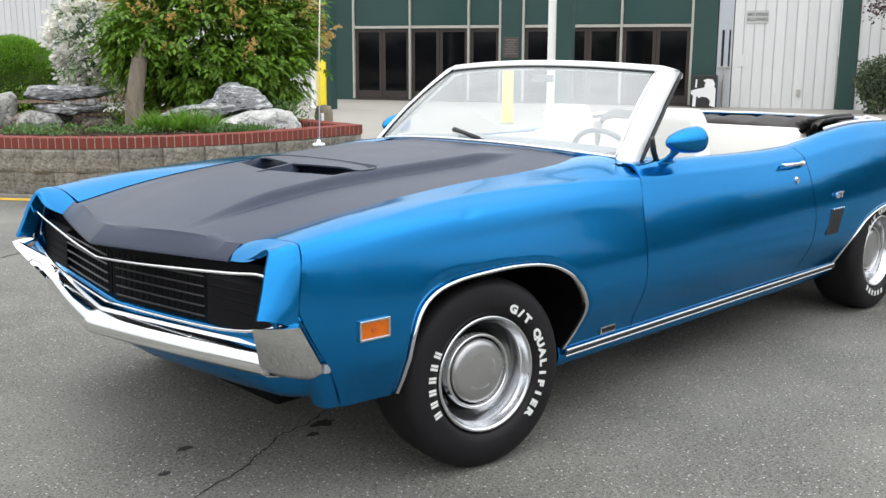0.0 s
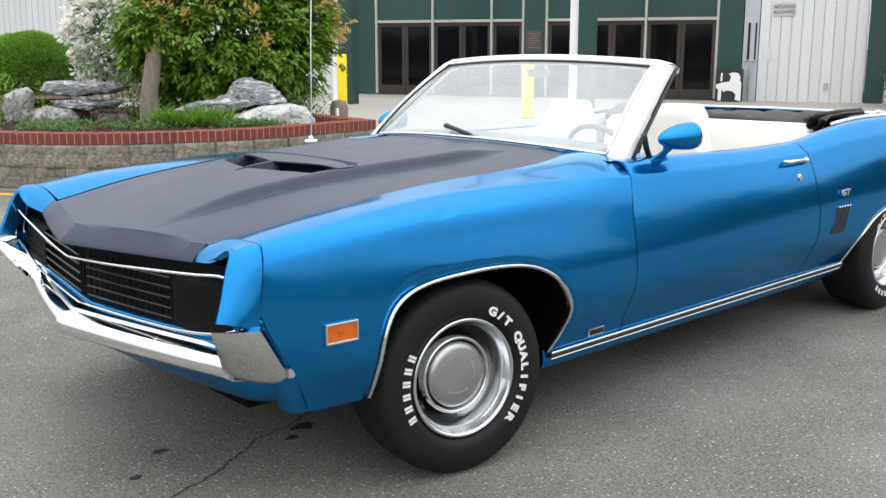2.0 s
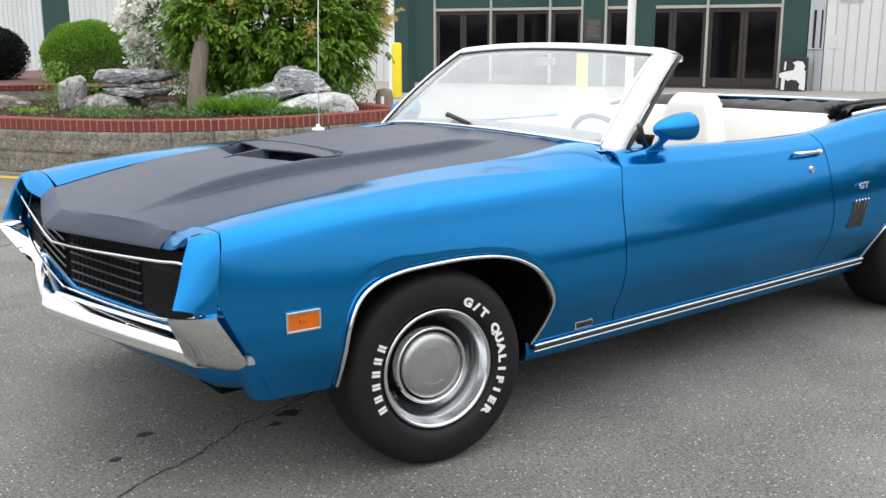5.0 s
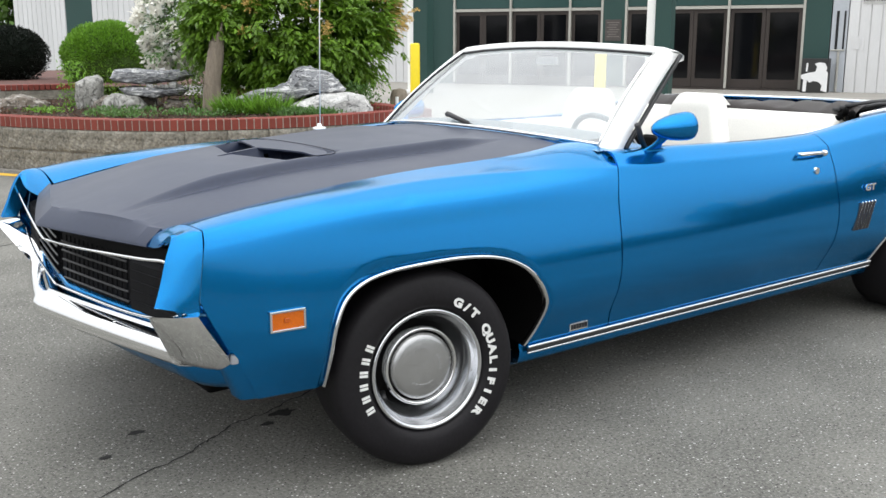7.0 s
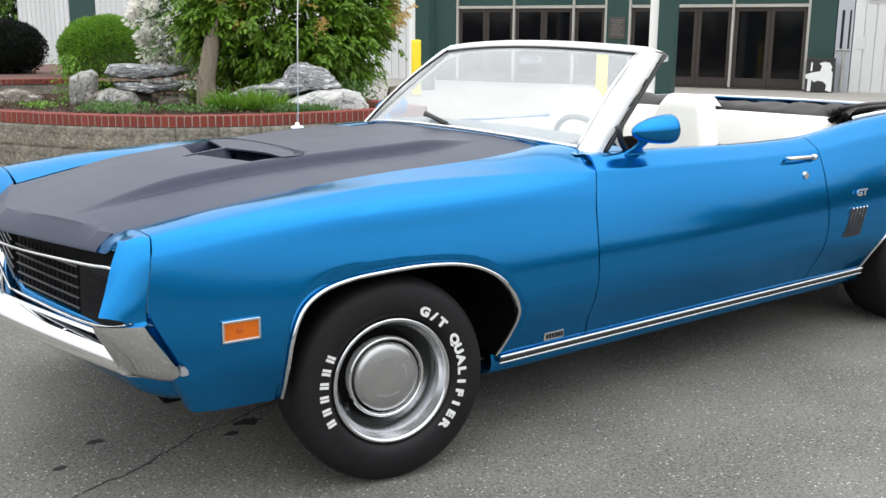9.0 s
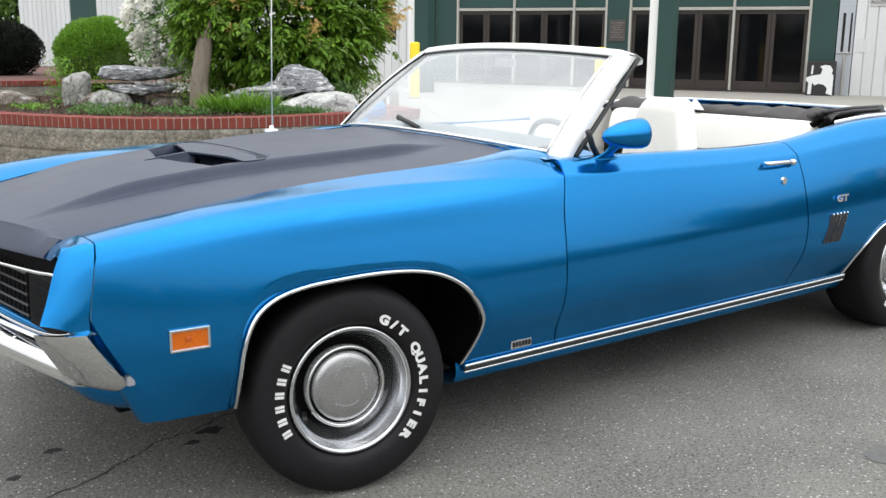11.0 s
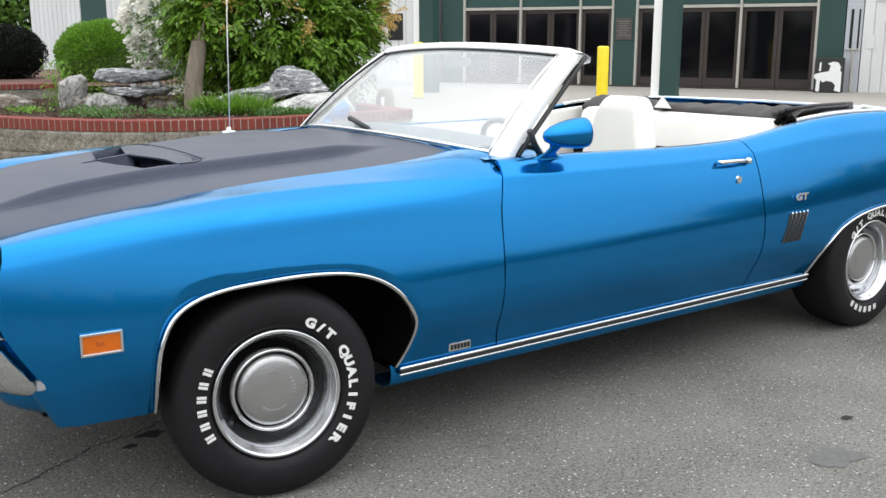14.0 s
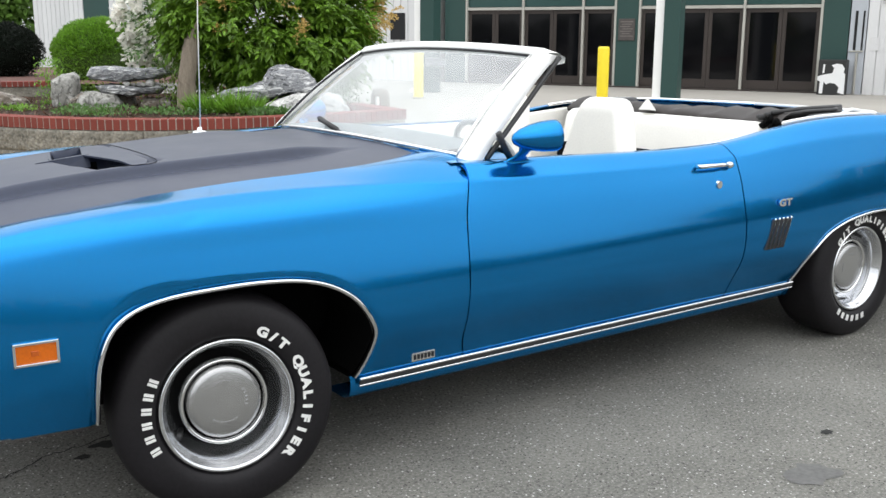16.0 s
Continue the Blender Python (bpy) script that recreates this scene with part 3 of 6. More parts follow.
BACK = [(4.88, 5.62), (4.95, 6.3), (5.02, 7.5), (5.1, 9.0), (5.2, 11.0)]


def along(points, step):
    """Places every step metres on a smooth line: x, y, heading."""
    keys = [(i, *p) for i, p in enumerate(points)]
    p = np.array([through_keys(keys, s) for s in np.linspace(0, len(points) - 1, 600)])
    d = np.r_[0, np.cumsum(np.linalg.norm(np.diff(p, axis=0), axis=1))]
    out = []
    for s in np.arange(step / 2, d[-1], step):
        x, y = np.interp(s, d, p[:, 0]), np.interp(s, d, p[:, 1])
        x2, y2 = np.interp(s + 0.02, d, p[:, 0]), np.interp(s + 0.02, d, p[:, 1])
        x1, y1 = np.interp(s - 0.02, d, p[:, 0]), np.interp(s - 0.02, d, p[:, 1])
        out.append((x, y, math.degrees(math.atan2(y2 - y1, x2 - x1))))
    return out


planter = tagged(new("planter_wall"), "grey split-face block wall with a red brick cap", "wall", kind="structure")
for line in (RIM, BACK):
    pts = along(line, 0.12)
    bm = bmesh.new()
    prev = None
    for x, y, h in [(line[0][0], line[0][1], pts[0][2])] + pts + [(line[-1][0], line[-1][1], pts[-1][2])]:
        nx, ny = -math.sin(radians(h)), math.cos(radians(h))
        ring = [bm.verts.new((x + nx * o, y + ny * o, z)) for o, z in ((0.004, -0.05), (0.004, 0.44), (-0.007, 0.447), (-0.007, 0.544), (0.186, 0.544), (0.186, -0.05))]
        if prev:
            for i in range(6):
                bm.faces.new((prev[i], prev[(i + 1) % 6], ring[(i + 1) % 6], ring[i]))
        prev = ring
    bmesh.ops.recalc_face_normals(bm, faces=bm.faces)
    part("wall_core", bm, mortar, planter)
    pts = along(line, 0.12)
    bm = bmesh.new()
    prev = None
    for x, y, h in pts:
        nx, ny = -math.sin(radians(h)), math.cos(radians(h))
        ring = [bm.verts.new((x + nx * o, y + ny * o, z)) for o, z in ((-0.03, 0.0), (-0.028, 0.012), (0.03, 0.014))]
        if prev:
            for i in range(2):
                bm.faces.new((prev[i], prev[i + 1], ring[i + 1], ring[i]))
        prev = ring
    bmesh.ops.recalc_face_normals(bm, faces=bm.faces)
    part("footing", bm, concrete, planter)

# yellow line on the ground before the wall
pts = along(RIM[1:9], 0.1)
line = [(x + math.sin(radians(h)) * 0.26, y - math.cos(radians(h)) * 0.26) for x, y, h in pts]
tagged(new("kerb_line", mesh_of(ribbon(line, (0.065,), 0.003), "kerb_line", kerb_yellow, False)), "worn yellow line painted along the wall foot", "line", kind="structure")

outline = [p[:2] for p in along(RIM, 0.3)] + [p[:2] for p in along(BACK, 0.4)] + [(5.2, 11.0), (0.0, 11.6)]
flat("planter_soil", outline, 0.47, soil, "dark planting soil inside the wall", "soil")
terrace = tagged(new("terrace_wall"), "low grey terrace wall with brick edging", "wall", kind="structure")
T0, T1 = Vector((0.2, 11.75, 0)), Vector((2.75, 11.19, 0))
heading = math.degrees(math.atan2(T1.y - T0.y, T1.x - T0.x))
bm = box_bm(0, 0, 0.3, (T1 - T0).length, 0.25, 0.60)
ob = part("wall_core", bm, block_grey, terrace)
ob.matrix_local = pose(T0.x, T0.y, 0, 0, 0, heading)
flat("terrace_bed", [(0.2, 11.8), (5.4, 10.7), (9.0, 14.5), (6.0, 19.0), (-3.0, 20.0)], 0.63, mulch, "reddish bark mulch bed", "bed")


# ---------------------------------------------------------------- rocks
def smooth_pts(points, n):
    keys = [(i, *p) for i, p in enumerate(points)]
    return [through_keys(keys, t) for t in np.linspace(0, len(points) - 1, n)]


def rock(centre, turn, outline, deep, mat, seed, label, jag=0.018, strata=0.0, rounded=0.5):
    """A broken stone: an outline seen from the yard, swelling through its depth, with chipped layers."""
    pts = spread_line(outline + outline[:1], 84)[:-1]
    cu, cz = sum(p[0] for p in pts) / len(pts), sum(p[1] for p in pts) / len(pts)
    rings = []
    for v in np.linspace(-1, 1, 25):
        k = (1 - abs(v) ** 3.2) ** rounded if abs(v) < 1 else 0.0
        k = 0.25 + 0.75 * k if 0 < abs(v) < 1 else (1.0 if v == 0 else 0.02)
        rings.append([Vector((cu + (u - cu) * k, v * deep, cz + (z - cz) * k)) for u, z in pts])
    bm = bmesh.new()
    vs = [[bm.verts.new(p) for p in r] for r in rings]
    for a, b in zip(vs, vs[1:]):
        for i in range(len(pts)):
            bm.faces.new((a[i], a[(i + 1) % len(pts)], b[(i + 1) % len(pts)], b[i]))
    bm.faces.new(vs[0][::-1])
    bm.faces.new(vs[-1])
    bmesh.ops.recalc_face_normals(bm, faces=bm.faces)
    bm.normal_update()
    off = Vector((seed * 7.3, seed * 3.1, seed * 1.7))
    for v in bm.verts:
        c = v.co
        facet = noise.cell(Vector((c.x * 9, c.y * 9, c.z * 13)) + off) * 0.9 + noise.cell(Vector((c.x * 21 + c.z * 6, c.y * 21, c.z * 26)) + off) * 0.5
        big = 1.3 * noise.noise(c * 5 + off) - 1.5 * abs(noise.noise(c * 8 + off * 2)) + 0.45 * noise.noise(c * 24 + off)
        lay = strata * math.sin((c.z + 0.05 * noise.noise(c * 4 + off)) * 120)
        v.co = c + v.normal * (jag * (big + 0.45 * facet) + lay)
    ob = new("rock", mesh_of(bm, "rock", mat, True))
    ob.data.set_sharp_from_angle(angle=radians(32))
    ob.matrix_world = pose(*centre, 0, 0, turn)
    return tagged(ob, label, "rock", "planter rocks")


def spread_line(points, n):
    p = np.array(points, float)
    d = np.r_[0, np.cumsum(np.linalg.norm(np.diff(p, axis=0), axis=1))]
    return [(float(np.interp(s, d, p[:, 0])), float(np.interp(s, d, p[:, 1]))) for s in np.linspace(0, d[-1], n + 1)]


rock((2.92, 8.95, 0), -24, [(-0.45, 0.83), (-0.38, 0.94), (-0.15, 0.95), (0.10, 0.92), (0.50, 0.935), (0.62, 0.87), (0.48, 0.815), (0.28, 0.775), (-0.08, 0.755), (-0.38, 0.775)], 0.30, rock_grey, 1, "thick jagged grey slab with white veins on top of the stack", 0.014, 0.004, 0.35)
rock((2.92, 8.85, 0), -24, [(-0.39, 0.715), (-0.21, 0.735), (0.10, 0.70), (0.34, 0.715), (0.48, 0.70), (0.37, 0.62), (0.03, 0.585), (-0.31, 0.635)], 0.26, rock_grey, 2, "thin pale-edged grey slab under the top slab", 0.012, 0.004, 0.35)
rock((2.2, 9.15, 0), -24, [(-0.10, 0.79), (0.03, 0.86), (0.16, 0.87), (0.22, 0.82), (0.20, 0.42), (-0.11, 0.42)], 0.17, rock_ash, 5, "upright blocky ash-grey boulder beside the slabs", 0.014)
rock((2.52, 8.8, 0), -24, [(-0.26, 0.50), (-0.18, 0.62), (-0.06, 0.665), (0.22, 0.61), (0.30, 0.52), (0.28, 0.40), (-0.25, 0.40)], 0.2, rock_ash, 3, "rounded ash-brown boulder carrying the slabs", 0.016)
rock((3.1, 8.7, 0), -24, [(-0.15, 0.40), (-0.04, 0.57), (0.28, 0.56), (0.40, 0.45), (0.36, 0.38), (-0.14, 0.38)], 0.2, rock_brown, 4, "brown boulder carrying the slabs", 0.018)
rock((2.82, 9.05, 0), -24, [(-0.25, 0.42), (-0.2, 0.64), (0.2, 0.64), (0.25, 0.42)], 0.18, rock_brown, 14, "shaded brown boulder under slabs")
rock((2.32, 8.95, 0), -24, [(-0.12, 0.42), (-0.08, 0.56), (0.08, 0.64), (0.16, 0.60), (0.16, 0.42)], 0.12, rock_brown, 9, "small brown stone between boulders", 0.012)
for k, (x, y, r) in enumerate(((2.86, 8.72, 0.042), (3.05, 8.66, 0.032), (3.12, 8.60, 0.055), (3.20, 8.60, 0.030), (3.0, 8.68, 0.030), (2.94, 8.72, 0.028))):
    a = [(r * math.cos(t), r * 0.8 * math.sin(t) * (1 + 0.2 * math.sin(3 * t + k))) for t in np.linspace(0, 2 * math.pi, 9)[:-1]]
    rock((x, y, 0.715 + r * 0.6), 20 * k, a, r, rock_pale, 20 + k, "small pale stone between slabs", 0.004)
rock((4.0, 7.2, 0), -32, [(-0.67, 0.62), (-0.59, 0.675), (-0.30, 0.73), (-0.06, 0.80), (0.04, 0.95), (0.22, 1.0), (0.46, 0.915), (0.66, 0.72), (0.52, 0.66), (0.40, 0.685), (0.06, 0.62), (-0.14, 0.555), (-0.30, 0.45), (-0.46, 0.48)], 0.30, rock_grey, 6, "leaning grey veined rock rising to a peak", 0.022, 0.003, 0.45)
rock((4.2, 6.78, 0), -32, [(-0.63, 0.44), (-0.34, 0.585), (-0.02, 0.69), (0.28, 0.71), (0.46, 0.665), (0.56, 0.50), (0.55, 0.40), (-0.6, 0.40)], 0.26, rock_pale, 7, "pale smooth boulder beside the cap", 0.012)
rock((1.55, 9.9, 0), 10, [(-0.5, 0.42), (-0.35, 0.56), (0.1, 0.62), (0.45, 0.52), (0.5, 0.42)], 0.25, rock_brown, 8, "low dark boulder in the bed", 0.02)
rock((1.05, 9.2, 0), -15, [(-0.22, 0.42), (-0.12, 0.52), (0.12, 0.53), (0.22, 0.42)], 0.14, rock_brown, 18, "small dark stone in the bed", 0.014)

# weathered post
bm = tube(smooth_pts([(-0.02, 0, -0.1), (-0.012, 0, 0.15), (-0.005, 0.0, 0.35), (0.035, 0.01, 0.60), (0.07, 0.01, 0.80), (0.085, 0.01, 0.95)], 26), 0.125, 28, 0.55)
for v in bm.verts:
    a = math.atan2(v.co.y, v.co.x)
    k = 1 + 0.10 * math.sin(4 * a + v.co.z * 3) + 0.05 * math.sin(11 * a + 4 * v.co.z) + 0.16 * noise.noise(Vector((v.co.x * 9, v.co.y * 9, v.co.z * 2.2)))
    v.co.x, v.co.y = 0.035 + (v.co.x - 0.035) * k, v.co.y * k
    if v.co.z > 0.85:
        v.co.z += 0.10 * (v.co.x - 0.08) / 0.06
stump = tagged(new("driftwood_post", mesh_of(bm, "driftwood_post", driftwood, True)), "upright weathered driftwood post among the plants", "post")
stump.matrix_world = pose(3.28, 7.80, 0.45)
stub = tagged(new("timber_stub"), "short grey timber post with a white marker strip", "post")
stub.matrix_world = pose(5.45, 7.05, 0.0)
part("post", lathe_z([(0.12, 0), (0.115, 0.6), (0.09, 0.68), (0.0, 0.70)], 14), driftwood, stub, smooth=True)
part("strip", box_bm(-0.11, -0.10, 0.15, -0.075, -0.07, 0.60, 0.004), white_paint, stub)


# ---------------------------------------------------------------- plants
def cloud(rng, n, centre, radii, turn=0.0, shell=0.55):
    """Points within a lumpy ellipsoid, thicker towards its skin, with outward ways."""
    d = rng.normal(0, 1, (n, 3))
    d /= np.linalg.norm(d, axis=1)[:, None]
    r = rng.uniform(shell, 1.0, n) ** 0.8
    lump = np.array([0.90 + 0.22 * noise.noise(Vector(v) * 2.1 + Vector(centre)) for v in d])
    p = d * (r * lump)[:, None] * np.array(radii)
    c, s = math.cos(radians(turn)), math.sin(radians(turn))
    m = np.array([[c, -s, 0], [s, c, 0], [0, 0, 1]])
    return p @ m.T + np.array(centre), d @ m.T


def shrub(name, centre, radii, turn, count, length, width, mat, label, clumps=40, droop=0.35, seed=1, shell=0.5):
    rng = np.random.default_rng(seed)
    ob = tagged(new(name), label, "shrub")
    base = Vector((centre[0], centre[1], centre[2] - radii[2] * 0.95))
    for k in range(6):
        a = k * 1.05 + seed
        tip = (centre[0] + radii[0] * 0.5 * math.cos(a), centre[1] + radii[1] * 0.5 * math.sin(a), centre[2] + radii[2] * rng.uniform(-0.1, 0.5))
        midp = base.lerp(Vector(tip), 0.5) + Vector((0, 0, 0.1))
        part("branch", tube([tuple(base + Vector((0.05 * math.cos(a), 0.05 * math.sin(a), 0))), tuple(midp), tip], 0.022, 6, 0.3), bark, ob)
    cc, dd = cloud(rng, clumps, centre, radii, turn, shell)
    per = count // clumps
    cs = np.repeat(cc, per, 0) + rng.normal(0, 1, (per * clumps, 3)) * np.array(radii) * 0.13
    ds = np.repeat(dd, per, 0)
    tagged(leaves("foliage", cs, ds * 0.7, length, width, mat, ob, droop), kind="stuff")
    return ob


def thicket(name, centre, radii, turn, clumps, per, pairs, stalk, leaf_long, leaf_wide, mat, label, sag, seed, inner=0.35):
    """A dense shrub of drooping compound leaves in layered clumps over bare branches."""
    rng = np.random.default_rng(seed)
    ob = tagged(new(name), label, "shrub")
    base = Vector((centre[0], centre[1], centre[2] - radii[2] * 0.95))
    c, s = math.cos(radians(turn)), math.sin(radians(turn))
    for k in range(9):
        a = k * 0.7 + seed
        dx, dy = radii[0] * 0.62 * math.cos(a), radii[1] * 0.55 * math.sin(a)
        tip = Vector((centre[0] + dx * c - dy * s, centre[1] + dx * s + dy * c, centre[2] + radii[2] * rng.uniform(0.0, 0.6)))
        part("branch", tube([tuple(base + Vector((0.06 * math.cos(a), 0.06 * math.sin(a), 0))), tuple(base.lerp(tip, 0.5) + Vector((0, 0, 0.12))), tuple(tip)], 0.022, 6, 0.3), bark, ob)
    cc, dd = cloud(rng, clumps, centre, radii, turn, inner)
    cs = np.repeat(cc, per, 0) + rng.normal(0, 1, (per * clumps, 3)) * np.array([0.09, 0.09, 0.045])
    ds = np.repeat(dd, per, 0) + rng.normal(0, 0.25, (per * clumps, 3))
    tagged(sprays("foliage", cs, ds, pairs, stalk, leaf_long, leaf_wide, mat, ob, sag, seed), kind="stuff")
    return ob


def plumes(roots, ways, size, parent, seed):
    """Feathery flower heads: short side sprigs of tiny florets round each stalk."""
    rng = np.random.default_rng(seed)
    ps, ws = [], []
    for p, w in zip(roots, ways):
        w = w / np.linalg.norm(w)
        long = size * rng.uniform(0.7, 1.3)
        for k in range(14):
            t = k / 13
            at = p + w * long * t
            side = rng.normal(0, 1, 3)
            side -= w * (side @ w)
            side = side / np.linalg.norm(side) + w * 0.7
            reach = long * 0.42 * (1 - 0.8 * t)
            for q in np.linspace(0.1, 1, 14):
                ps.append(at + side * reach * q + rng.normal(0, 0.004, 3) - np.array([0, 0, 0.15]) * reach * q * q)
                ws.append(side)
    tagged(leaves("plume", np.array(ps), np.array(ws), 0.030, 0.014, leaf_plume, parent, 0.1), kind="stuff")


big = thicket("plume_shrub", (4.50, 7.95, 1.45), (1.46, 0.78, 1.02), -31, 520, 9, 3, 0.15, 0.098, 0.047, leaf_green, "large green shrub with golden feathery plumes", 0.40, 3, 0.45)
rng = np.random.default_rng(7)
lc, ld = cloud(rng, 70, (3.52, 8.12, 1.50), (0.42, 0.30, 0.42), -31, 0.3)
lc = np.repeat(lc, 8, 0) + rng.normal(0, 0.06, (560, 3))
tagged(sprays("foliage", lc, np.repeat(ld, 8, 0) + np.array([-0.2, -0.4, 0]), 3, 0.15, 0.096, 0.045, leaf_green, big, 0.5, 71), kind="stuff")
rng = np.random.default_rng(8)
pc, pd = cloud(rng, 230, (4.50, 7.95, 1.47), (1.46, 0.78, 1.02), -31, 0.93)
keep = (pc[:, 2] > 1.55) & (pd[:, 1] < 0.35) | (pc[:, 2] > 1.25) & (pd[:, 0] > 0.55) | (pc[:, 2] > 1.2) & (pd[:, 1] < -0.5) & (rng.uniform(size=230) < 0.25)
plumes(pc[keep], pd[keep] * 0.8 + rng.normal(0, 0.25, pc[keep].shape) + np.array([0, 0, 0.55]), 0.33, big, 18)
flower = thicket("flowering_shrub", (3.72, 9.66, 1.52), (0.58, 0.45, 0.72), -20, 110, 8, 2, 0.10, 0.070, 0.030, leaf_low, "loose shrub covered in white blossom", 0.1, 5, 0.3)
rng = np.random.default_rng(9)
pc, pd = cloud(rng, 280, (3.72, 9.66, 1.56), (0.64, 0.48, 0.76), -20, 0.92)
pc, pd = pc[pd[:, 1] < 0.3], pd[pd[:, 1] < 0.3]
ps = np.repeat(pc, 24, 0) + rng.normal(0, 0.045, (len(pc) * 24, 3))
tagged(leaves("blossom", ps, np.repeat(pd, 24, 0), 0.075, 0.058, petal_white, flower, 0.0), kind="stuff")


def clipped(name, centre, radii, mat, inside, count, label, seed):
    """A clipped round bush: dense skin of small leaves, core coloured as inner shade."""
    rng = np.random.default_rng(seed)
    ob = tagged(new(name), label, "bush")
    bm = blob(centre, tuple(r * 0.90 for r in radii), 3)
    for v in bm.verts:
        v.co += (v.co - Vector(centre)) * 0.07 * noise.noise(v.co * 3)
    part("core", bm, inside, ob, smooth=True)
    d = rng.normal(0, 1, (count, 3))
    d /= np.linalg.norm(d, axis=1)[:, None]
    d[:, 2] = np.abs(d[:, 2]) * np.where(rng.uniform(size=count) < 0.75, 1, -1)
    lump = np.array([0.95 + 0.07 * noise.noise(Vector(v) * 2.2 + Vector(centre)) for v in d])
    ps = np.array(centre) + np.sign(d) * np.abs(d) ** 0.97 * np.array(radii) * (lump * rng.uniform(0.90, 1.0, count))[:, None]
    tagged(leaves("foliage", ps, d * 1.2 + np.array([0, 0, 0.5]), 0.050, 0.020, mat, ob, 0.0, 0.6), kind="stuff")


clipped("round_bush", (3.87, 12.97, 0.98), (0.80, 0.78, 0.63), leaf_hedge, hedge_core_shade, 22000, "bright green clipped round bush", 11)
clipped("dark_bush", (2.75, 14.75, 1.02), (0.66, 0.66, 0.52), leaf_shaded, shaded_core, 7000, "round bush coloured nearly black for its shade", 12)
x, y = from_facade(4.35, 1.6)
shrub("wall_shrub", (x, y, 0.66), (0.56, 0.56, 0.74), 0, 9000, 0.075, 0.042, leaf_wood, "dense green shrub beside the barn wall", 130, 0.1, 13, 0.25)

# a small purple-leaved tree by the outer wall, of which the low twigs hang into view
x, y = from_facade(5.45, 1.9)
plum = tagged(new("plum_tree"), "small purple-leaved tree with drooping twigs by the wall", "tree")
part("trunk", tube([(x, y, 0.0), (x + 0.04, y, 1.0), (x, y + 0.05, 1.9), (x - 0.05, y, 2.6)], 0.10, 10, 0.6), bark, plum, smooth=True)
rng = np.random.default_rng(61)
tips = []
for k in range(9):
    a = 0.7 * k
    fx, fy = from_facade(5.45 + 1.35 * math.cos(a), 1.9 + 0.9 * math.sin(a))
    tip = (fx, fy, 2.50 + 0.30 * math.sin(2.3 * k))
    part("limb", tube([(x, y, 2.0 + 0.05 * k), ((x + fx) / 2, (y + fy) / 2, 2.75 + 0.05 * k), tip], 0.03, 6, 0.3), bark, plum, smooth=True)
    tips += [np.array([x + (fx - x) * t, y + (fy - y) * t, 2.45 + (tip[2] - 2.30) * t]) for t in (0.5, 0.65, 0.8, 0.9, 1.0, 1.05)]
ps = np.repeat(np.array(tips), 60, 0) + rng.normal(0, 0.13, (len(tips) * 60, 3))
tagged(leaves("crown", ps, rng.normal(0, 1, ps.shape), 0.085, 0.045, leaf_plum, plum, 0.5), kind="stuff")


def tuft(name, x, y, z, n, height, mat, label, seed, wide=0.02):
    rng = np.random.default_rng(seed)
    a = rng.uniform(0, 2 * math.pi, n)
    out = np.stack([np.cos(a) * 0.75, np.sin(a) * 0.75, np.ones(n)], 1)
    ps = np.stack([x + np.cos(a) * rng.uniform(0, 0.12, n), y + np.sin(a) * rng.uniform(0, 0.12, n), np.full(n, z)], 1)
    ob = leaves(name, ps, out, height, wide, mat, None, 0.0, 0.25)
    return tagged(ob, label, "plant")


for k, (x, y, h) in enumerate(((3.30, 7.10, 0.26), (3.48, 6.98, 0.28), (3.62, 6.86, 0.24), (3.18, 7.22, 0.22))):
    tuft("grass_clump", x, y, 0.47, 150, h, leaf_lime, "green strap-leaved clump in the bed", 30 + k)


def carpet_plant(x0, y0, x1, y1, deep, n, mat, label, seed, high=0.10):
    rng = np.random.default_rng(seed)
    t = rng.uniform(0, 1, n)
    ps = np.stack([x0 + (x1 - x0) * t + rng.normal(0, deep, n), y0 + (y1 - y0) * t + rng.normal(0, deep, n), 0.47 + high * rng.uniform(0, 1, n) ** 1.5], 1)
    out = np.tile([0, 0, 0.8], (n, 1))
    return tagged(leaves("ground_cover", ps, out, 0.045, 0.02, mat, None, 0.0), label, "plants", kind="stuff")


carpet_plant(1.85, 7.85, 2.30, 7.35, 0.09, 380, leaf_low, "low green ground cover at the cap", 40, 0.06)
carpet_plant(2.0, 8.35, 2.6, 7.9, 0.10, 320, leaf_low, "sparse low ground cover before the boulders", 47, 0.07)
carpet_plant(1.5, 8.9, 1.7, 8.6, 0.10, 220, leaf_lime, "sparse bright sprigs on the soil", 41, 0.05)
carpet_plant(3.55, 6.6, 4.0, 6.25, 0.08, 1100, leaf_low, "low green ground cover", 42, 0.08)
carpet_plant(2.6, 7.5, 3.1, 7.0, 0.10, 520, leaf_low, "low plants round the strap-leaved clump", 43, 0.06)
carpet_plant(2.05, 9.55, 2.3, 9.5, 0.05, 420, leaf_lime, "bright yellow-green sprigs", 44, 0.55)
carpet_plant(2.5, 9.9, 3.2, 9.6, 0.12, 650, leaf_green, "dark evergreen sprigs behind the rocks", 46, 0.42)
carpet_plant(3.35, 8.6, 3.6, 8.2, 0.12, 1500, leaf_green, "leafy stems beside the driftwood", 48, 0.60)
carpet_plant(4.75, 6.7, 5.0, 8.3, 0.13, 2600, leaf_low, "low evergreen sprigs", 45, 0.30)

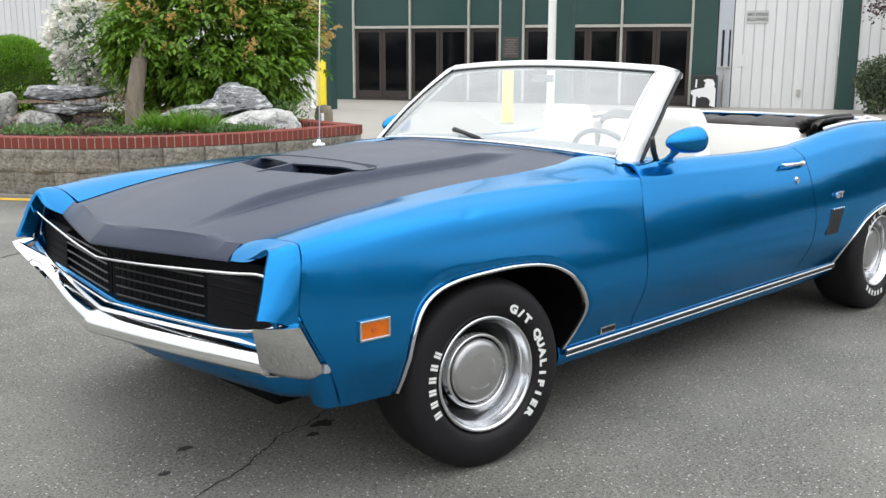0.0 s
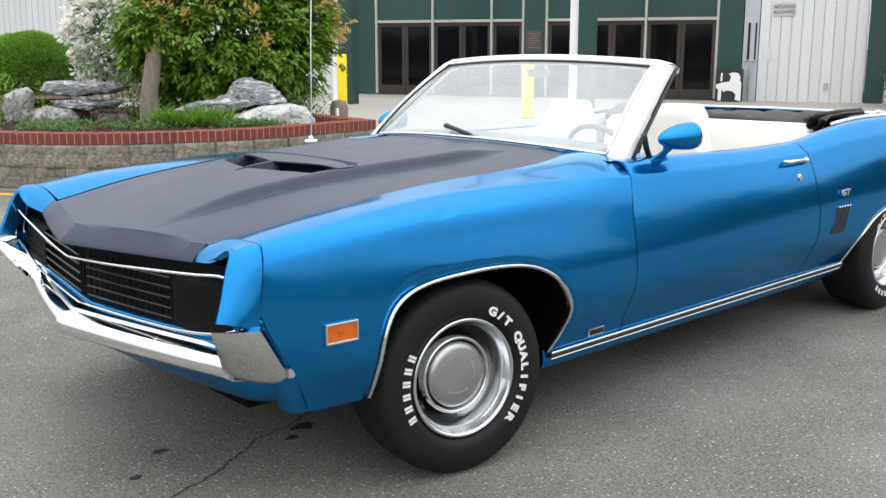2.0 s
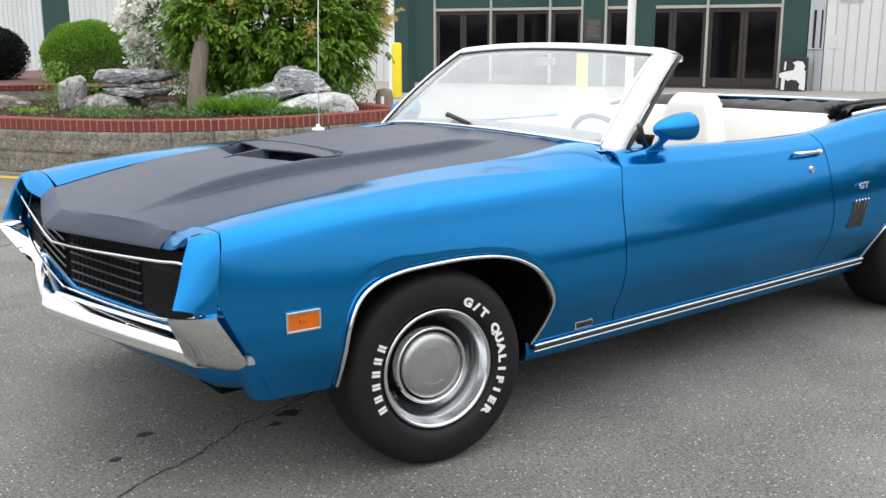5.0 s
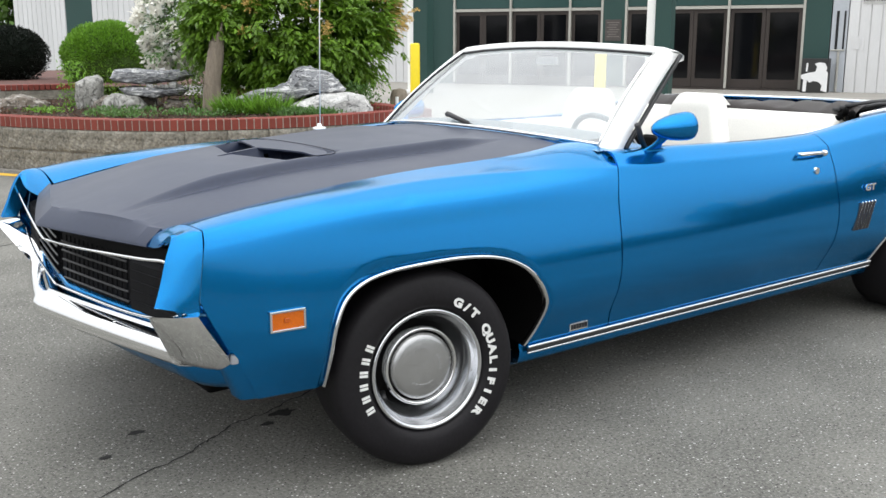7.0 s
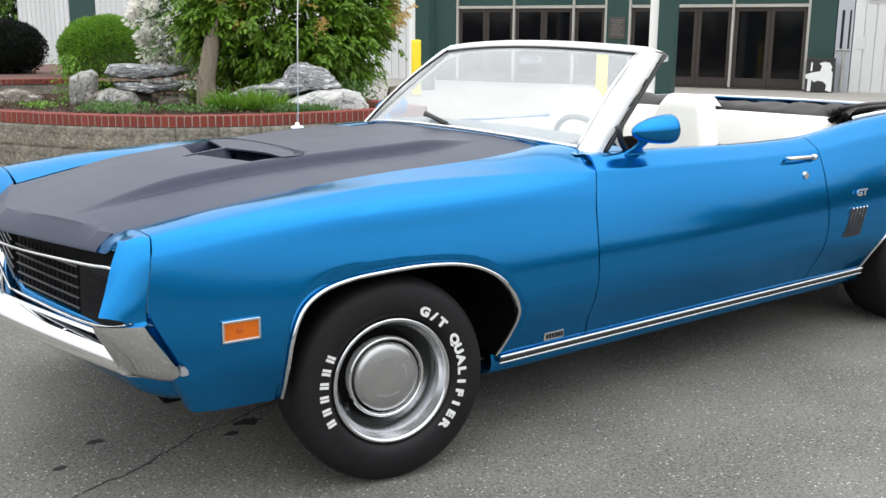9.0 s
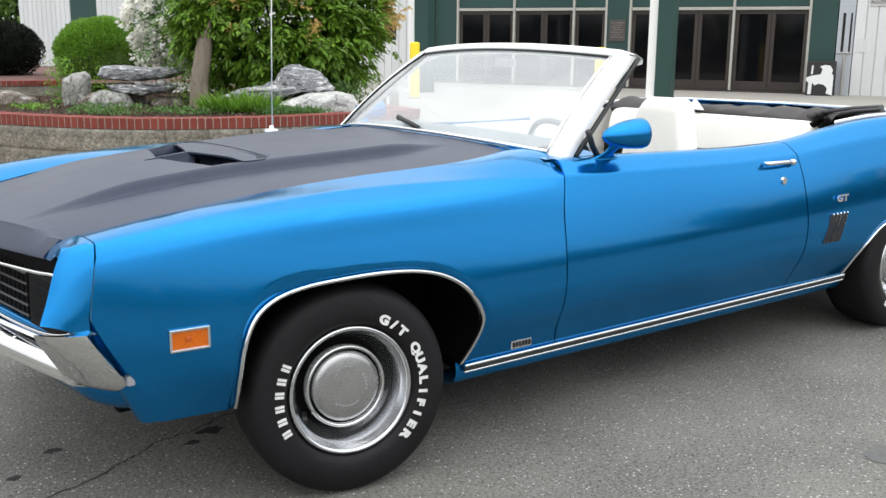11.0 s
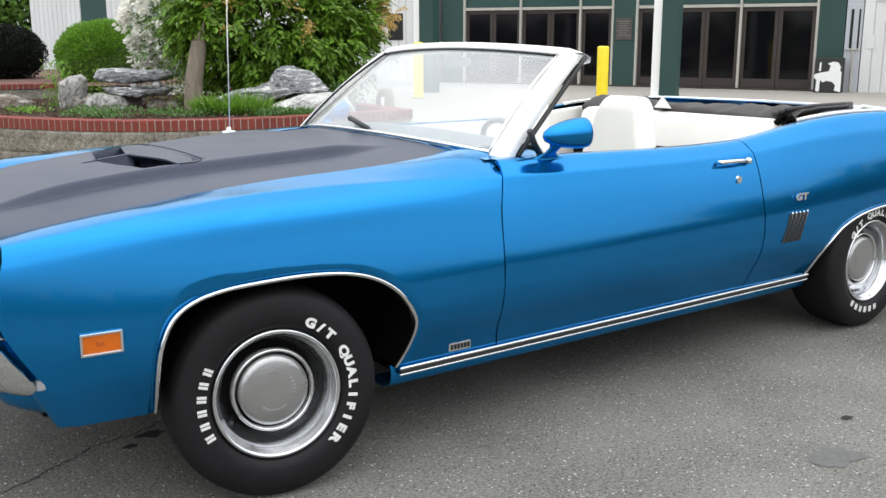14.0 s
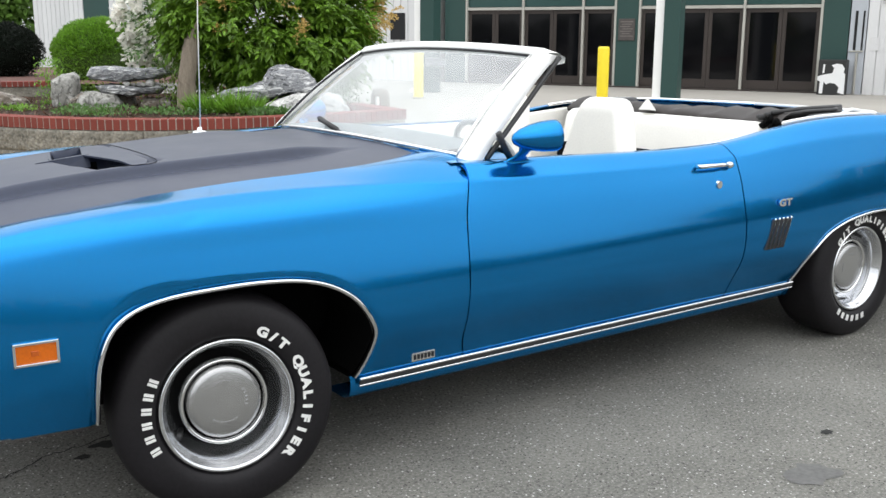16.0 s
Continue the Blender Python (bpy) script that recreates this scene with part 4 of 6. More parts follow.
rng = np.random.default_rng(77)
n = 3200
ps = np.stack([rng.uniform(0.6, 4.6, n), rng.uniform(6.0, 11.0, n), np.full(n, 0.474)], 1)
inside = np.array([y > np.interp(x, [p[0] for p in RIM], [p[1] for p in RIM]) + 0.22 for x, y in ps[:, :2]])
tagged(leaves("leaf_litter", ps[inside], np.tile([0, 0, 0.1], (inside.sum(), 1)), 0.05, 0.028, leaf_litter, None, 0.0), "dry brown leaf litter on the planting soil", "leaf litter", kind="stuff")

# woods round the yard and behind the camera
def wood(name, arc0, arc1, radius, high, n, seed, label, size=1.3):
    rng = np.random.default_rng(seed)
    a = rng.uniform(radians(arc0), radians(arc1), n)
    crown = 0.62 + 0.38 * np.array([noise.noise(Vector((v * 9.0, seed, 0))) for v in a]) + 0.18 * np.array([noise.noise(Vector((v * 31.0, seed, 0))) for v in a])
    h = np.sqrt(rng.uniform(0, 1, n)) * high * crown
    r = radius + rng.uniform(-3, 3, n)
    ps = np.stack([1 + np.cos(a) * r, np.sin(a) * r, h], 1)
    out = np.stack([-np.cos(a), -np.sin(a), np.full(n, 0.4)], 1)
    return tagged(leaves(name, ps, out, size, size * 0.7, leaf_wood, None, 0.1), label, "woods", kind="stuff")


wood("tree_belt", 150, 300, 42, 3.2, 5000, 50, "dark belt of mixed trees round the yard")
wood("middle_trees", 297, 324, 41, 3.4, 2200, 53, "mixed dark trees beside the yard")
wood("tall_trees", 320, 378, 40, 8.5, 6000, 52, "taller dark trees at the yard's end")
far = wood("far_trees", 68, 84, 60, 13, 22000, 51, "light green trees beyond the white wing", 0.55)
far.data.materials[0] = leaf_far

# ---------------------------------------------------------------- the car
car = tagged(new("convertible_car"), "metallic blue two-door convertible with black hood, parked top down on asphalt", "car")


def smoothstep(a, b, v):
    t = min(1, max(0, (v - a) / (b - a)))
    return t * t * (3 - 2 * t)


# character lines of the body: x, half width, height; the front axle is x = 0
FENDER_EDGE = [(-0.70, 0.594, 0.797), (-0.45, 0.62, 0.842), (-0.25, 0.635, 0.869), (0.0, 0.64, 0.893), (0.2, 0.64, 0.905), (0.4, 0.64, 0.912), (0.6, 0.635, 0.922), (0.75, 0.615, 0.935), (0.95, 0.53, 0.955)]
FENDER_TOP = [(-0.70, 0.866, 0.832), (-0.55, 0.866, 0.850), (-0.4, 0.852, 0.866), (-0.2, 0.825, 0.881), (0.0, 0.815, 0.892), (0.2, 0.822, 0.895), (0.4, 0.846, 0.894), (0.6, 0.876, 0.890), (0.8, 0.895, 0.883), (0.95, 0.901, 0.879)]
FENDER_BROW = [(-0.70, 0.884, 0.800), (-0.5, 0.895, 0.822), (-0.2, 0.899, 0.846), (0.0, 0.902, 0.850), (0.4, 0.911, 0.848), (0.8, 0.920, 0.836), (0.95, 0.922, 0.830)]
BELT_EDGE = [(0.80, 0.79, 0.93), (1.1, 0.79, 0.926), (2.12, 0.79, 0.916), (2.3, 0.79, 0.932), (2.5, 0.79, 0.957), (2.65, 0.79, 0.972), (2.9, 0.79, 0.985), (3.4, 0.79, 0.978), (3.9, 0.76, 0.94), (4.3, 0.72, 0.87)]
SHOULDER = [(0.80, 0.893, 0.884), (0.95, 0.900, 0.880), (2.1, 0.905, 0.87), (2.5, 0.91, 0.90), (2.9, 0.912, 0.915), (3.4, 0.905, 0.905), (4.3, 0.86, 0.83)]
UPPER = [(-0.70, 0.897, 0.75), (-0.5, 0.913, 0.76), (0.0, 0.930, 0.762), (0.5, 0.938, 0.765), (0.9, 0.942, 0.765), (2.0, 0.950, 0.765), (3.0, 0.957, 0.775), (4.3, 0.90, 0.74)]
WAIST = [(-0.70, 0.915, 0.59), (-0.5, 0.937, 0.585), (0.0, 0.962, 0.58), (0.6, 0.976, 0.585), (2.0, 0.986, 0.61), (3.0, 0.988, 0.62), (4.3, 0.92, 0.61)]
LOWER = [(-0.70, 0.905, 0.48), (-0.5, 0.93, 0.475), (0.0, 0.957, 0.475), (0.6, 0.968, 0.475), (2.0, 0.976, 0.48), (3.0, 0.975, 0.48), (4.3, 0.90, 0.49)]
TUCK = [(-0.70, 0.885, 0.41), (0.0, 0.925, 0.38), (0.6, 0.915, 0.37), (2.0, 0.92, 0.37), (3.0, 0.93, 0.38), (4.3, 0.88, 0.40)]
FOOT = [(-0.70, 0.85, 0.33), (-0.3, 0.87, 0.325), (0.2, 0.885, 0.31), (0.6, 0.882, 0.30), (2.0, 0.882, 0.30), (2.7, 0.885, 0.30), (4.3, 0.85, 0.33)]


def section(x, q, front):
    """A point of the body side: q runs from the top edge, 0, to the foot, 7."""
    if front:
        tops = [through_keys(FENDER_EDGE, x), through_keys(FENDER_TOP, x)]
    else:
        e = through_keys(BELT_EDGE, x)
        tops = [e, (e[0] + 0.055, e[1] - 0.004)]
    rows = tops + [through_keys(k, x) for k in (FENDER_BROW if front else SHOULDER, UPPER, WAIST, LOWER, TUCK, FOOT)]
    keys = [(i, *r) for i, r in enumerate(rows)]
    # a firm, slightly rounded fold along the shoulder
    f, wide = (1, 0.09) if front else (2, 0.11)
    side = lambda v: through_keys(keys[:f + 1], v) if v <= f else through_keys(keys[f:], v)
    y, z = side(q)
    if abs(q - f) < wide:
        t = (q - f + wide) / (2 * wide)
        y, z = ((1 - t) ** 2 * a + 2 * t * (1 - t) * c + t * t * b for a, c, b in zip(side(f - wide), rows[f], side(f + wide)))
    # the fender's top swells between hood and fold towards the nose and the door
    if front and q < 1:
        z += math.sin(math.pi * q) * (0.014 * (1 - smoothstep(-0.6, 0.0, x)) + 0.022 * smoothstep(0.40, 0.80, x))
    # two shallow dents in the near fender
    for dx, dz, w, h, deep in ((-0.07, 0.852, 0.032, 0.010, 0.007), (-0.20, 0.675, 0.05, 0.010, 0.004)):
        k = ((x - dx) / w) ** 2 + ((z - dz - 0.15 * (x - dx)) / h) ** 2
        if front and k < 9:
            y -= deep * math.exp(-k)
    return Vector((x, -y, z))


def q_at(x, z, front):
    """Where the body side reaches the height z, below the crown."""
    lo, hi = 1.5, 7.0
    for _ in range(24):
        mid = 0.5 * (lo + hi)
        lo, hi = (mid, hi) if section(x, mid, front).z > z else (lo, mid)
    return 0.5 * (lo + hi)


def mirrored(bm):
    bmesh.ops.scale(bm, vec=(1, -1, 1), verts=bm.verts)
    bmesh.ops.reverse_faces(bm, faces=bm.faces)
    return bm


def sheet(rows, closed=False):
    """A bmesh of quads over rows of points."""
    bm = bmesh.new()
    vs = [[bm.verts.new(p) for p in row] for row in rows]
    n = len(rows[0])
    for a, b in zip(vs, vs[1:]):
        for i in range(n if closed else n - 1):
            j = (i + 1) % n
            bm.faces.new((a[i], a[j], b[j], b[i]))
    bmesh.ops.recalc_face_normals(bm, faces=bm.faces)
    return bm


def thicken(ob, thick):
    """Gives a sheet a thickness inwards, with crisp edges."""
    m = ob.modifiers.new("thickness", "SOLIDIFY")
    m.thickness, m.offset = thick, -1
    me = bpy.data.meshes.new_from_object(ob.evaluated_get(bpy.context.evaluated_depsgraph_get()))
    ob.modifiers.clear()
    ob.data = me
    me.set_sharp_from_angle(angle=radians(38))
    return ob


def panel(name, rows, material, parent, side, label="", thick=0.008):
    bm = sheet(rows)
    if side > 0:
        mirrored(bm)
    return thicken(part(name, bm, material, parent, label, smooth=True), thick)


def spread(points, n):
    """n points evenly along a polyline."""
    p = np.array([tuple(v) for v in points], float)
    d = np.r_[0, np.cumsum(np.linalg.norm(np.diff(p, axis=0), axis=1))]
    return [tuple(np.interp(s, d, p[:, k]) for k in range(p.shape[1])) for s in np.linspace(0, d[-1], n)]


def smooth_line(points, n):
    keys = [(i, *p) for i, p in enumerate(points)]
    return spread([through_keys(keys, s) for s in np.linspace(0, len(points) - 1, n * 3)], n)


ARCH_FRONT = smooth_line([(-0.345, 0.325), (-0.354, 0.438), (-0.346, 0.521), (-0.312, 0.593), (-0.250, 0.635), (-0.160, 0.655), (-0.042, 0.661), (0.094, 0.661), (0.216, 0.649), (0.306, 0.622), (0.379, 0.574), (0.435, 0.498), (0.451, 0.444), (0.442, 0.370), (0.418, 0.305)], 193)
ARCH_REAR = smooth_line([(2.590, 0.300), (2.606, 0.379), (2.636, 0.453), (2.700, 0.512), (2.808, 0.550), (2.93, 0.568), (3.05, 0.574), (3.19, 0.566), (3.32, 0.520), (3.40, 0.430), (3.44, 0.320)], 193)


def arched(arch, outer_parts, front, rings=64):
    """Rows from a wheel arch out to the panel's border, in x and q."""
    inner = [(x, q_at(x, z, front)) for x, z in arch]
    outer = []
    for k, (line, n) in enumerate(outer_parts):
        pts = spread(line, n + 1)
        outer += pts if k == 0 else pts[1:]
    rows = []
    for r in range(rings + 1):
        t = (r / rings) ** 1.3
        rows.append([section(a[0] + (b[0] - a[0]) * t, a[1] + (b[1] - a[1]) * t, front) for a, b in zip(inner, outer)])
    # a low flare round the opening
    for row in rows:
        for p, a in zip(row, rows[0]):
            p.y += 0.012 * (1 - smoothstep(0.004, 0.036, (p - a).length))
    return rows


def seam_x(z):
    """The seam between a fender and its front cap leans forward as it falls."""
    return -0.70 - 0.035 * min(1, max(0, (0.83 - z) / 0.175))


def fender_rows():
    foot = lambda x, z: (x, q_at(x, z, True))
    front = [foot(-0.56, 0.333), foot(-0.645, 0.49), foot(-0.735, 0.655), (seam_x(0.75), 3.0), (seam_x(0.806), 2.0), (-0.70, 1.0), (-0.70, 0.0)]
    top = [(x, 0.0) for x in np.linspace(-0.70, 1.0, 30)]
    rear = [(1.0, 0.0), (0.93, 0.4), (0.872, 0.7), (0.852, 0.87), (0.838, 1.0), (0.832, 1.2), (0.818, 2.0), (0.80, 3.0), (0.787, 4.0), (0.787, 5.0), (0.81, 6.2), (0.83, 7.0)]
    return arched(ARCH_FRONT, [(front, 50), (top, 62), (rear, 80)], True)


def quarter_rows():
    front = [(2.15, 7.0), (2.14, 5.0), (2.135, 3.5), (2.14, 2.0), (2.13, 0.0)]
    top = [(x, 0.0) for x in np.linspace(2.13, 4.3, 30)]
    rear = [(4.3, 0.0), (4.3, 3.5), (4.3, 7.0)]
    return arched(ARCH_REAR, [(front, 60), (top, 76), (rear, 56)], False)


def door_rows():
    rows = []
    for q in sorted([*np.linspace(0, 7, 43), 1.89, 1.94, 2.06, 2.11]):
        x0 = through_keys([(0, 0.868), (2, 0.842), (3, 0.806), (4, 0.793), (5, 0.793), (6.2, 0.816), (7, 0.836)], q)[0]
        x1 = through_keys([(0, 2.124), (2, 2.134), (3.5, 2.129), (5, 2.134), (7, 2.144)], q)[0]
        rows.append([section(x0 + (x1 - x0) * u, q, False) for u in np.linspace(0, 1, 30)])
    return rows


def cap_rows():
    """The front end of a fender, from the seam to its leading edge and round into the grille."""
    lead = [(0, -0.757, 0.578, 0.752), (0.6, -0.775, 0.735, 0.775), (1.0, -0.772, 0.815, 0.812), (1.3, -0.776, 0.832, 0.812), (2.0, -0.798, 0.848, 0.77), (3, -0.822, 0.862, 0.705), (4, -0.846, 0.874, 0.648)]
    rows = []
    for q in np.linspace(0, 3.85, 30):
        a = section(-0.70, q, True)
        a.x = seam_x(a.z) - 0.004
        x, y, z = through_keys(lead, q * 4 / 3.85)
        b = Vector((x, -y, z))
        bow = Vector((-0.004, -0.008, 0.006))
        row = [a.lerp(b, u) + bow * (4 * u * (1 - u)) for u in np.linspace(0, 1, 9)]
        row += [b + Vector((0.004, 0.014, -0.004)), b + Vector((0.030, 0.016, -0.004)), b + Vector((0.060, 0.017, -0.004))]
        rows.append(row)
    return rows


for side in (-1, 1):
    panel("fender", fender_rows(), paint, car, side, "metallic blue front fender with a small dent" if side < 0 else "")
    panel("fender_cap", cap_rows(), paint, car, side)
    panel("quarter_panel", quarter_rows(), paint, car, side)
    door = panel("door", door_rows(), paint, car, side)
    if side < 0:
        near_door = door
    rocker = [[Vector((x, side * y, z)) for x in np.linspace(0.41, 2.60, 24)] for y, z in ((0.868, 0.306), (0.874, 0.285), (0.872, 0.262), (0.862, 0.238), (0.83, 0.225), (0.70, 0.222))]
    part("rocker_panel", sheet(rocker), paint, car, smooth=True)
    # sill moulding: two bright strips with a dark one between
    for z0, z1, y, m, nm in ((0.292, 0.303, 0.890, chrome, "sill_moulding"), (0.279, 0.293, 0.8865, rubber, "sill_insert"), (0.272, 0.279, 0.8875, chrome, "sill_moulding")):
        bm = bmesh.new()
        if m is chrome:
            bm.free()
            bm = tube([(x, side * (y - 0.002), 0.5 * (z0 + z1)) for x in (0.435, 1.5, 2.60)], 0.55 * (z1 - z0), 10)
        else:
            add_box(bm, 0.435, side * y - 0.004, z0, 2.60, side * y + 0.004, z1, 0.002)
        part(nm, bm, m, car, "bright metal sill strip" if m is chrome else "")
    # bright lip round each wheel arch
    for arch, front in ((ARCH_FRONT, True), (ARCH_REAR, False)):
        pts = [section(x, q_at(x, z, front), front) for x, z in arch]
        mid = Vector((sum(p.x for p in pts) / len(pts), 0, 0.36))
        rows = []
        for dr, dy in ((-0.002, 0.018), (-0.003, 0.000), (0.003, -0.004), (0.008, -0.0035), (0.0095, 0.006)):
            rows.append([Vector((p.x + n.x * dr, p.y + dy, p.z + n.z * dr)) for p in pts for n in [Vector((p.x - mid.x, 0, p.z - mid.z)).normalized()]])
        bm = sheet(rows)
        if side > 0:
            mirrored(bm)
        part("arch_moulding", bm, chrome, car, smooth=True)
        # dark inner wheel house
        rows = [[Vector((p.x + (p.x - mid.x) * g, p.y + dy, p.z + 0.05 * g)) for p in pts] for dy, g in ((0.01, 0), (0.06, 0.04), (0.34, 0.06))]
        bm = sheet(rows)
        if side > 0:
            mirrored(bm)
        part("wheel_house", bm, underside_and_shade, car, smooth=True)

# near-black floor and chassis boxes, added unseen to close off the light
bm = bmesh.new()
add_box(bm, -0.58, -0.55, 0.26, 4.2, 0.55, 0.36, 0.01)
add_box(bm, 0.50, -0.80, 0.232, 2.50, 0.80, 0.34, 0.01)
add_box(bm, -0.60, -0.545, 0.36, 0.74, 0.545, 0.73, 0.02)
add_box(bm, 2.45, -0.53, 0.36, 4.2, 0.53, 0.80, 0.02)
part("floor_pan", bm, underside_and_shade, car)


# hood
def hood_edge(x):
    return through_keys(FENDER_EDGE, x) if x > -0.70 else (0.586 + (x + 0.757) * 0.25, 0.749 + (x + 0.757) * 0.84)


def hood_height(x, y):
    ye, ze = hood_edge(x)
    zc = through_keys([(-0.84, 0.802), (-0.7, 0.838), (-0.5, 0.870), (-0.2, 0.902), (0.2, 0.930), (0.6, 0.956), (0.85, 0.969)], x)[0]
    t = min(1.0, abs(y) / ye)
    ze = max(ze - 0.004, 0.79 if x < -0.70 else 0)
    ridge = 0.318 + 0.06 * smoothstep(-0.3, 0.5, x)
    bulge = (0.028 * (1 - smoothstep(ridge, ridge + 0.034, abs(y))) - 0.005 * math.exp(-((abs(y) - ridge - 0.036) / 0.012) ** 2)) * smoothstep(-0.78, -0.40, x) * (1 - smoothstep(0.45, 0.74, x))
    return ze + (zc - ze) * (1 - t**2.4) + bulge


def lip_x(y):
    return -0.130 + 0.22 * abs(y)


def hood_dip(x, y):
    """The sunk ramp that leads under the scoop's lid."""
    a = abs(y)
    return 0.078 * smoothstep(lip_x(y) - 0.105, lip_x(y) - 0.075, x) * (1 - smoothstep(lip_x(y) + 0.05, lip_x(y) + 0.12, x)) * (1 - smoothstep(0.285, 0.31, a)) * smoothstep(0.004, 0.02, a)


def hood_front(y):
    return -0.915 + 0.155 * (abs(y) / 0.605) ** 1.1


rows = []
N = 181
for u in np.linspace(0, 1, 120):
    row = []
    for v in np.linspace(-1, 1, N):
        y = v * 0.6
        for _ in range(4):
            x0, x1 = hood_front(y) + 0.055, 0.795 + 0.075 * (y / 0.53) ** 2
            x = x0 + (x1 - x0) * u
            y = v * (hood_edge(x)[0] - 0.003)
        row.append(Vector((x, y, hood_height(x, y) - hood_dip(x, y))))
    rows.append(row)
lip = []
for k, (dx, dz) in enumerate(((0.02, -0.008), (0.0, 0.0), (0.003, 0.010), (0.047, 0.048))):
    lip.append([Vector((hood_front(p.y) + dx, p.y, 0.746 + dz + 0.006 * (abs(p.y) / 0.6))) for p in rows[0]])
hood = part("hood", sheet(lip + rows), hood_black, car, "satin black painted hood with a scoop", smooth=True)
thicken(hood, 0.012)

# hood scoop: a lid over a sunk mouth, parted by a divider
rows = []
for u in np.linspace(0, 1, 14):
    row = []
    for y in np.linspace(-0.335, 0.335, 35):
        x0, x1 = lip_x(y), 0.01 - 1.6 * max(0, abs(y) - 0.25) ** 1.6
        x = x0 + (x1 - x0) * u
        rise = 0.006 * (1 - u) ** 1.2 * (1 - smoothstep(0.24, 0.32, abs(y))) + 0.0016
        row.append(Vector((x, y, hood_height(x, y) + rise)))
    rows.append(row)
scoop = part("scoop_lid", sheet(rows), hood_black, hood, smooth=True)
thicken(scoop, 0.006)
# black sheets over the sunk ramp paint the shade inside the mouth
for s in (-1, 1):
    rows = []
    for y in np.linspace(0.010, 0.290, 18):
        x = lip_x(y)
        rows.append([Vector((xx, s * y, hood_height(xx, s * y) - hood_dip(xx, s * y) + 0.005)) for xx in np.linspace(x - 0.096, x + 0.04, 26)])
    part("scoop_mouth", sheet(rows), underside_and_shade, hood)
for s in (-1, 1):
    line = [(lip_x(0.31) - 0.055, 0.300), (lip_x(0.31) - 0.02, 0.322), (-0.02, 0.338), (0.010, 0.334), (0.028, 0.300), (0.034, 0.2), (0.036, 0.0)]
    part("scoop_seam", tube([(a, s * b, hood_height(a, b) + 0.0012) for a, b in smooth_line(line, 30)], 0.0010, 5), underside_and_shade, hood)
x = lip_x(0)
rows = [[Vector((xx, s * w, hood_height(xx, 0) + dz)) for s, w, dz in ((-1, 0.026 * f, -0.034), (-1, 0.010 * f, 0.008 * f), (1, 0.010 * f, 0.008 * f), (1, 0.026 * f, -0.034))] for xx, f in ((x - 0.15, 0.2), (x - 0.08, 0.6), (x + 0.02, 1.0))]
part("scoop_divider", sheet(rows), hood_black, hood)

# grille: recessed, pointed at the middle, with a door over each pair of headlamps
def nose(y):
    return -0.885 + 0.105 * (abs(y) / 0.82) ** 1.1


def strip_z(y):
    """The lower edge of the grille, rising outwards to the bumper's wings."""
    return 0.545 + 0.012 * abs(y) / 0.86 + 0.058 * (abs(y) / 0.86) ** 6


rows = []
for z in np.linspace(0.545, 0.76, 8):
    rows.append([Vector((nose(y) + 0.065 + 0.1 * (z - 0.545), y, z - 0.012)) for y in np.linspace(-0.86, 0.86, 41)])
grille = part("grille", sheet(rows), grille_black, car, "black egg-crate grille with hidden headlamp doors")
for s in (-1, 1):
    for k in range(5):
        z = 0.572 + 0.030 * k
        ys = np.linspace(0.03, 0.50, 12)
        part("grille_bar", tube([(nose(y) + 0.035, s * y, z + 0.01 * y) for y in ys], 0.0032, 6), grille_bar, grille)
    for k in range(15):
        y = 0.03 + 0.0335 * k
        part("grille_rib", tube([(nose(y) + 0.045, s * y, 0.56), (nose(y) + 0.052, s * y, 0.71)], 0.0026, 6), grille_black, grille)
    bm = bmesh.new()
    rows = [[Vector((nose(y) + dx, s * y, z)) for y in np.linspace(0.515, 0.825, 9)] for dx, z in ((0.05, 0.556), (0.032, 0.562), (0.036, 0.70), (0.06, 0.71))]
    part("headlamp_door", sheet(rows), grille_black, grille, "plain black headlamp door")
    for k in range(4):
        z = 0.59 + 0.03 * k
        part("lamp_door_rib", tube([(nose(y) + 0.031, s * y, z) for y in (0.53, 0.67, 0.81)], 0.0018, 5), grille_black, grille)
    loop = [(0.0, 0.698), (0.25, 0.708), (0.5, 0.724), (0.68, 0.737), (0.80, 0.748), (0.848, 0.730), (0.868, 0.680), (0.872, 0.630)]
    part("grille_moulding", tube([(nose(y) - 0.008 * (1 - y), s * y, z) for y, z in smooth_line(loop, 40)], 0.0045, 8), chrome, grille, smooth=True)
    part("grille_moulding", tube([(nose(y) + 0.016, s * y, strip_z(y)) for y in np.linspace(0, 0.86, 18)], 0.0045, 8), chrome, grille, smooth=True)

# bumper: a pointed chrome blade that turns up into a broad swept wing at each end
def bumper_front(y):
    a = abs(y)
    return -0.944 + 0.178 * a + 0.058 * a * a


BLADE = ((0.085, 0.500), (0.064, 0.516), (0.056, 0.523), (0.053, 0.524), (0.051, 0.520), (0.047, 0.514), (0.018, 0.507), (0.012, 0.503), (0.003, 0.493), (-0.002, 0.483), (-0.003, 0.470), (-0.001, 0.456), (0.010, 0.446), (0.045, 0.438), (0.095, 0.438))
WING_IN = ((-0.815, 0.855, 0.612), (-0.855, 0.868, 0.628), (-0.860, 0.872, 0.618), (-0.825, 0.832, 0.560), (-0.790, 0.786, 0.503), (-0.768, 0.765, 0.469), (-0.730, 0.752, 0.447), (-0.680, 0.742, 0.437))
WING_OUT = ((-0.720, 0.912, 0.618), (-0.753, 0.934, 0.632), (-0.752, 0.941, 0.618), (-0.712, 0.932, 0.555), (-0.668, 0.913, 0.492), (-0.655, 0.898, 0.466), (-0.668, 0.845, 0.437), (-0.630, 0.780, 0.428))


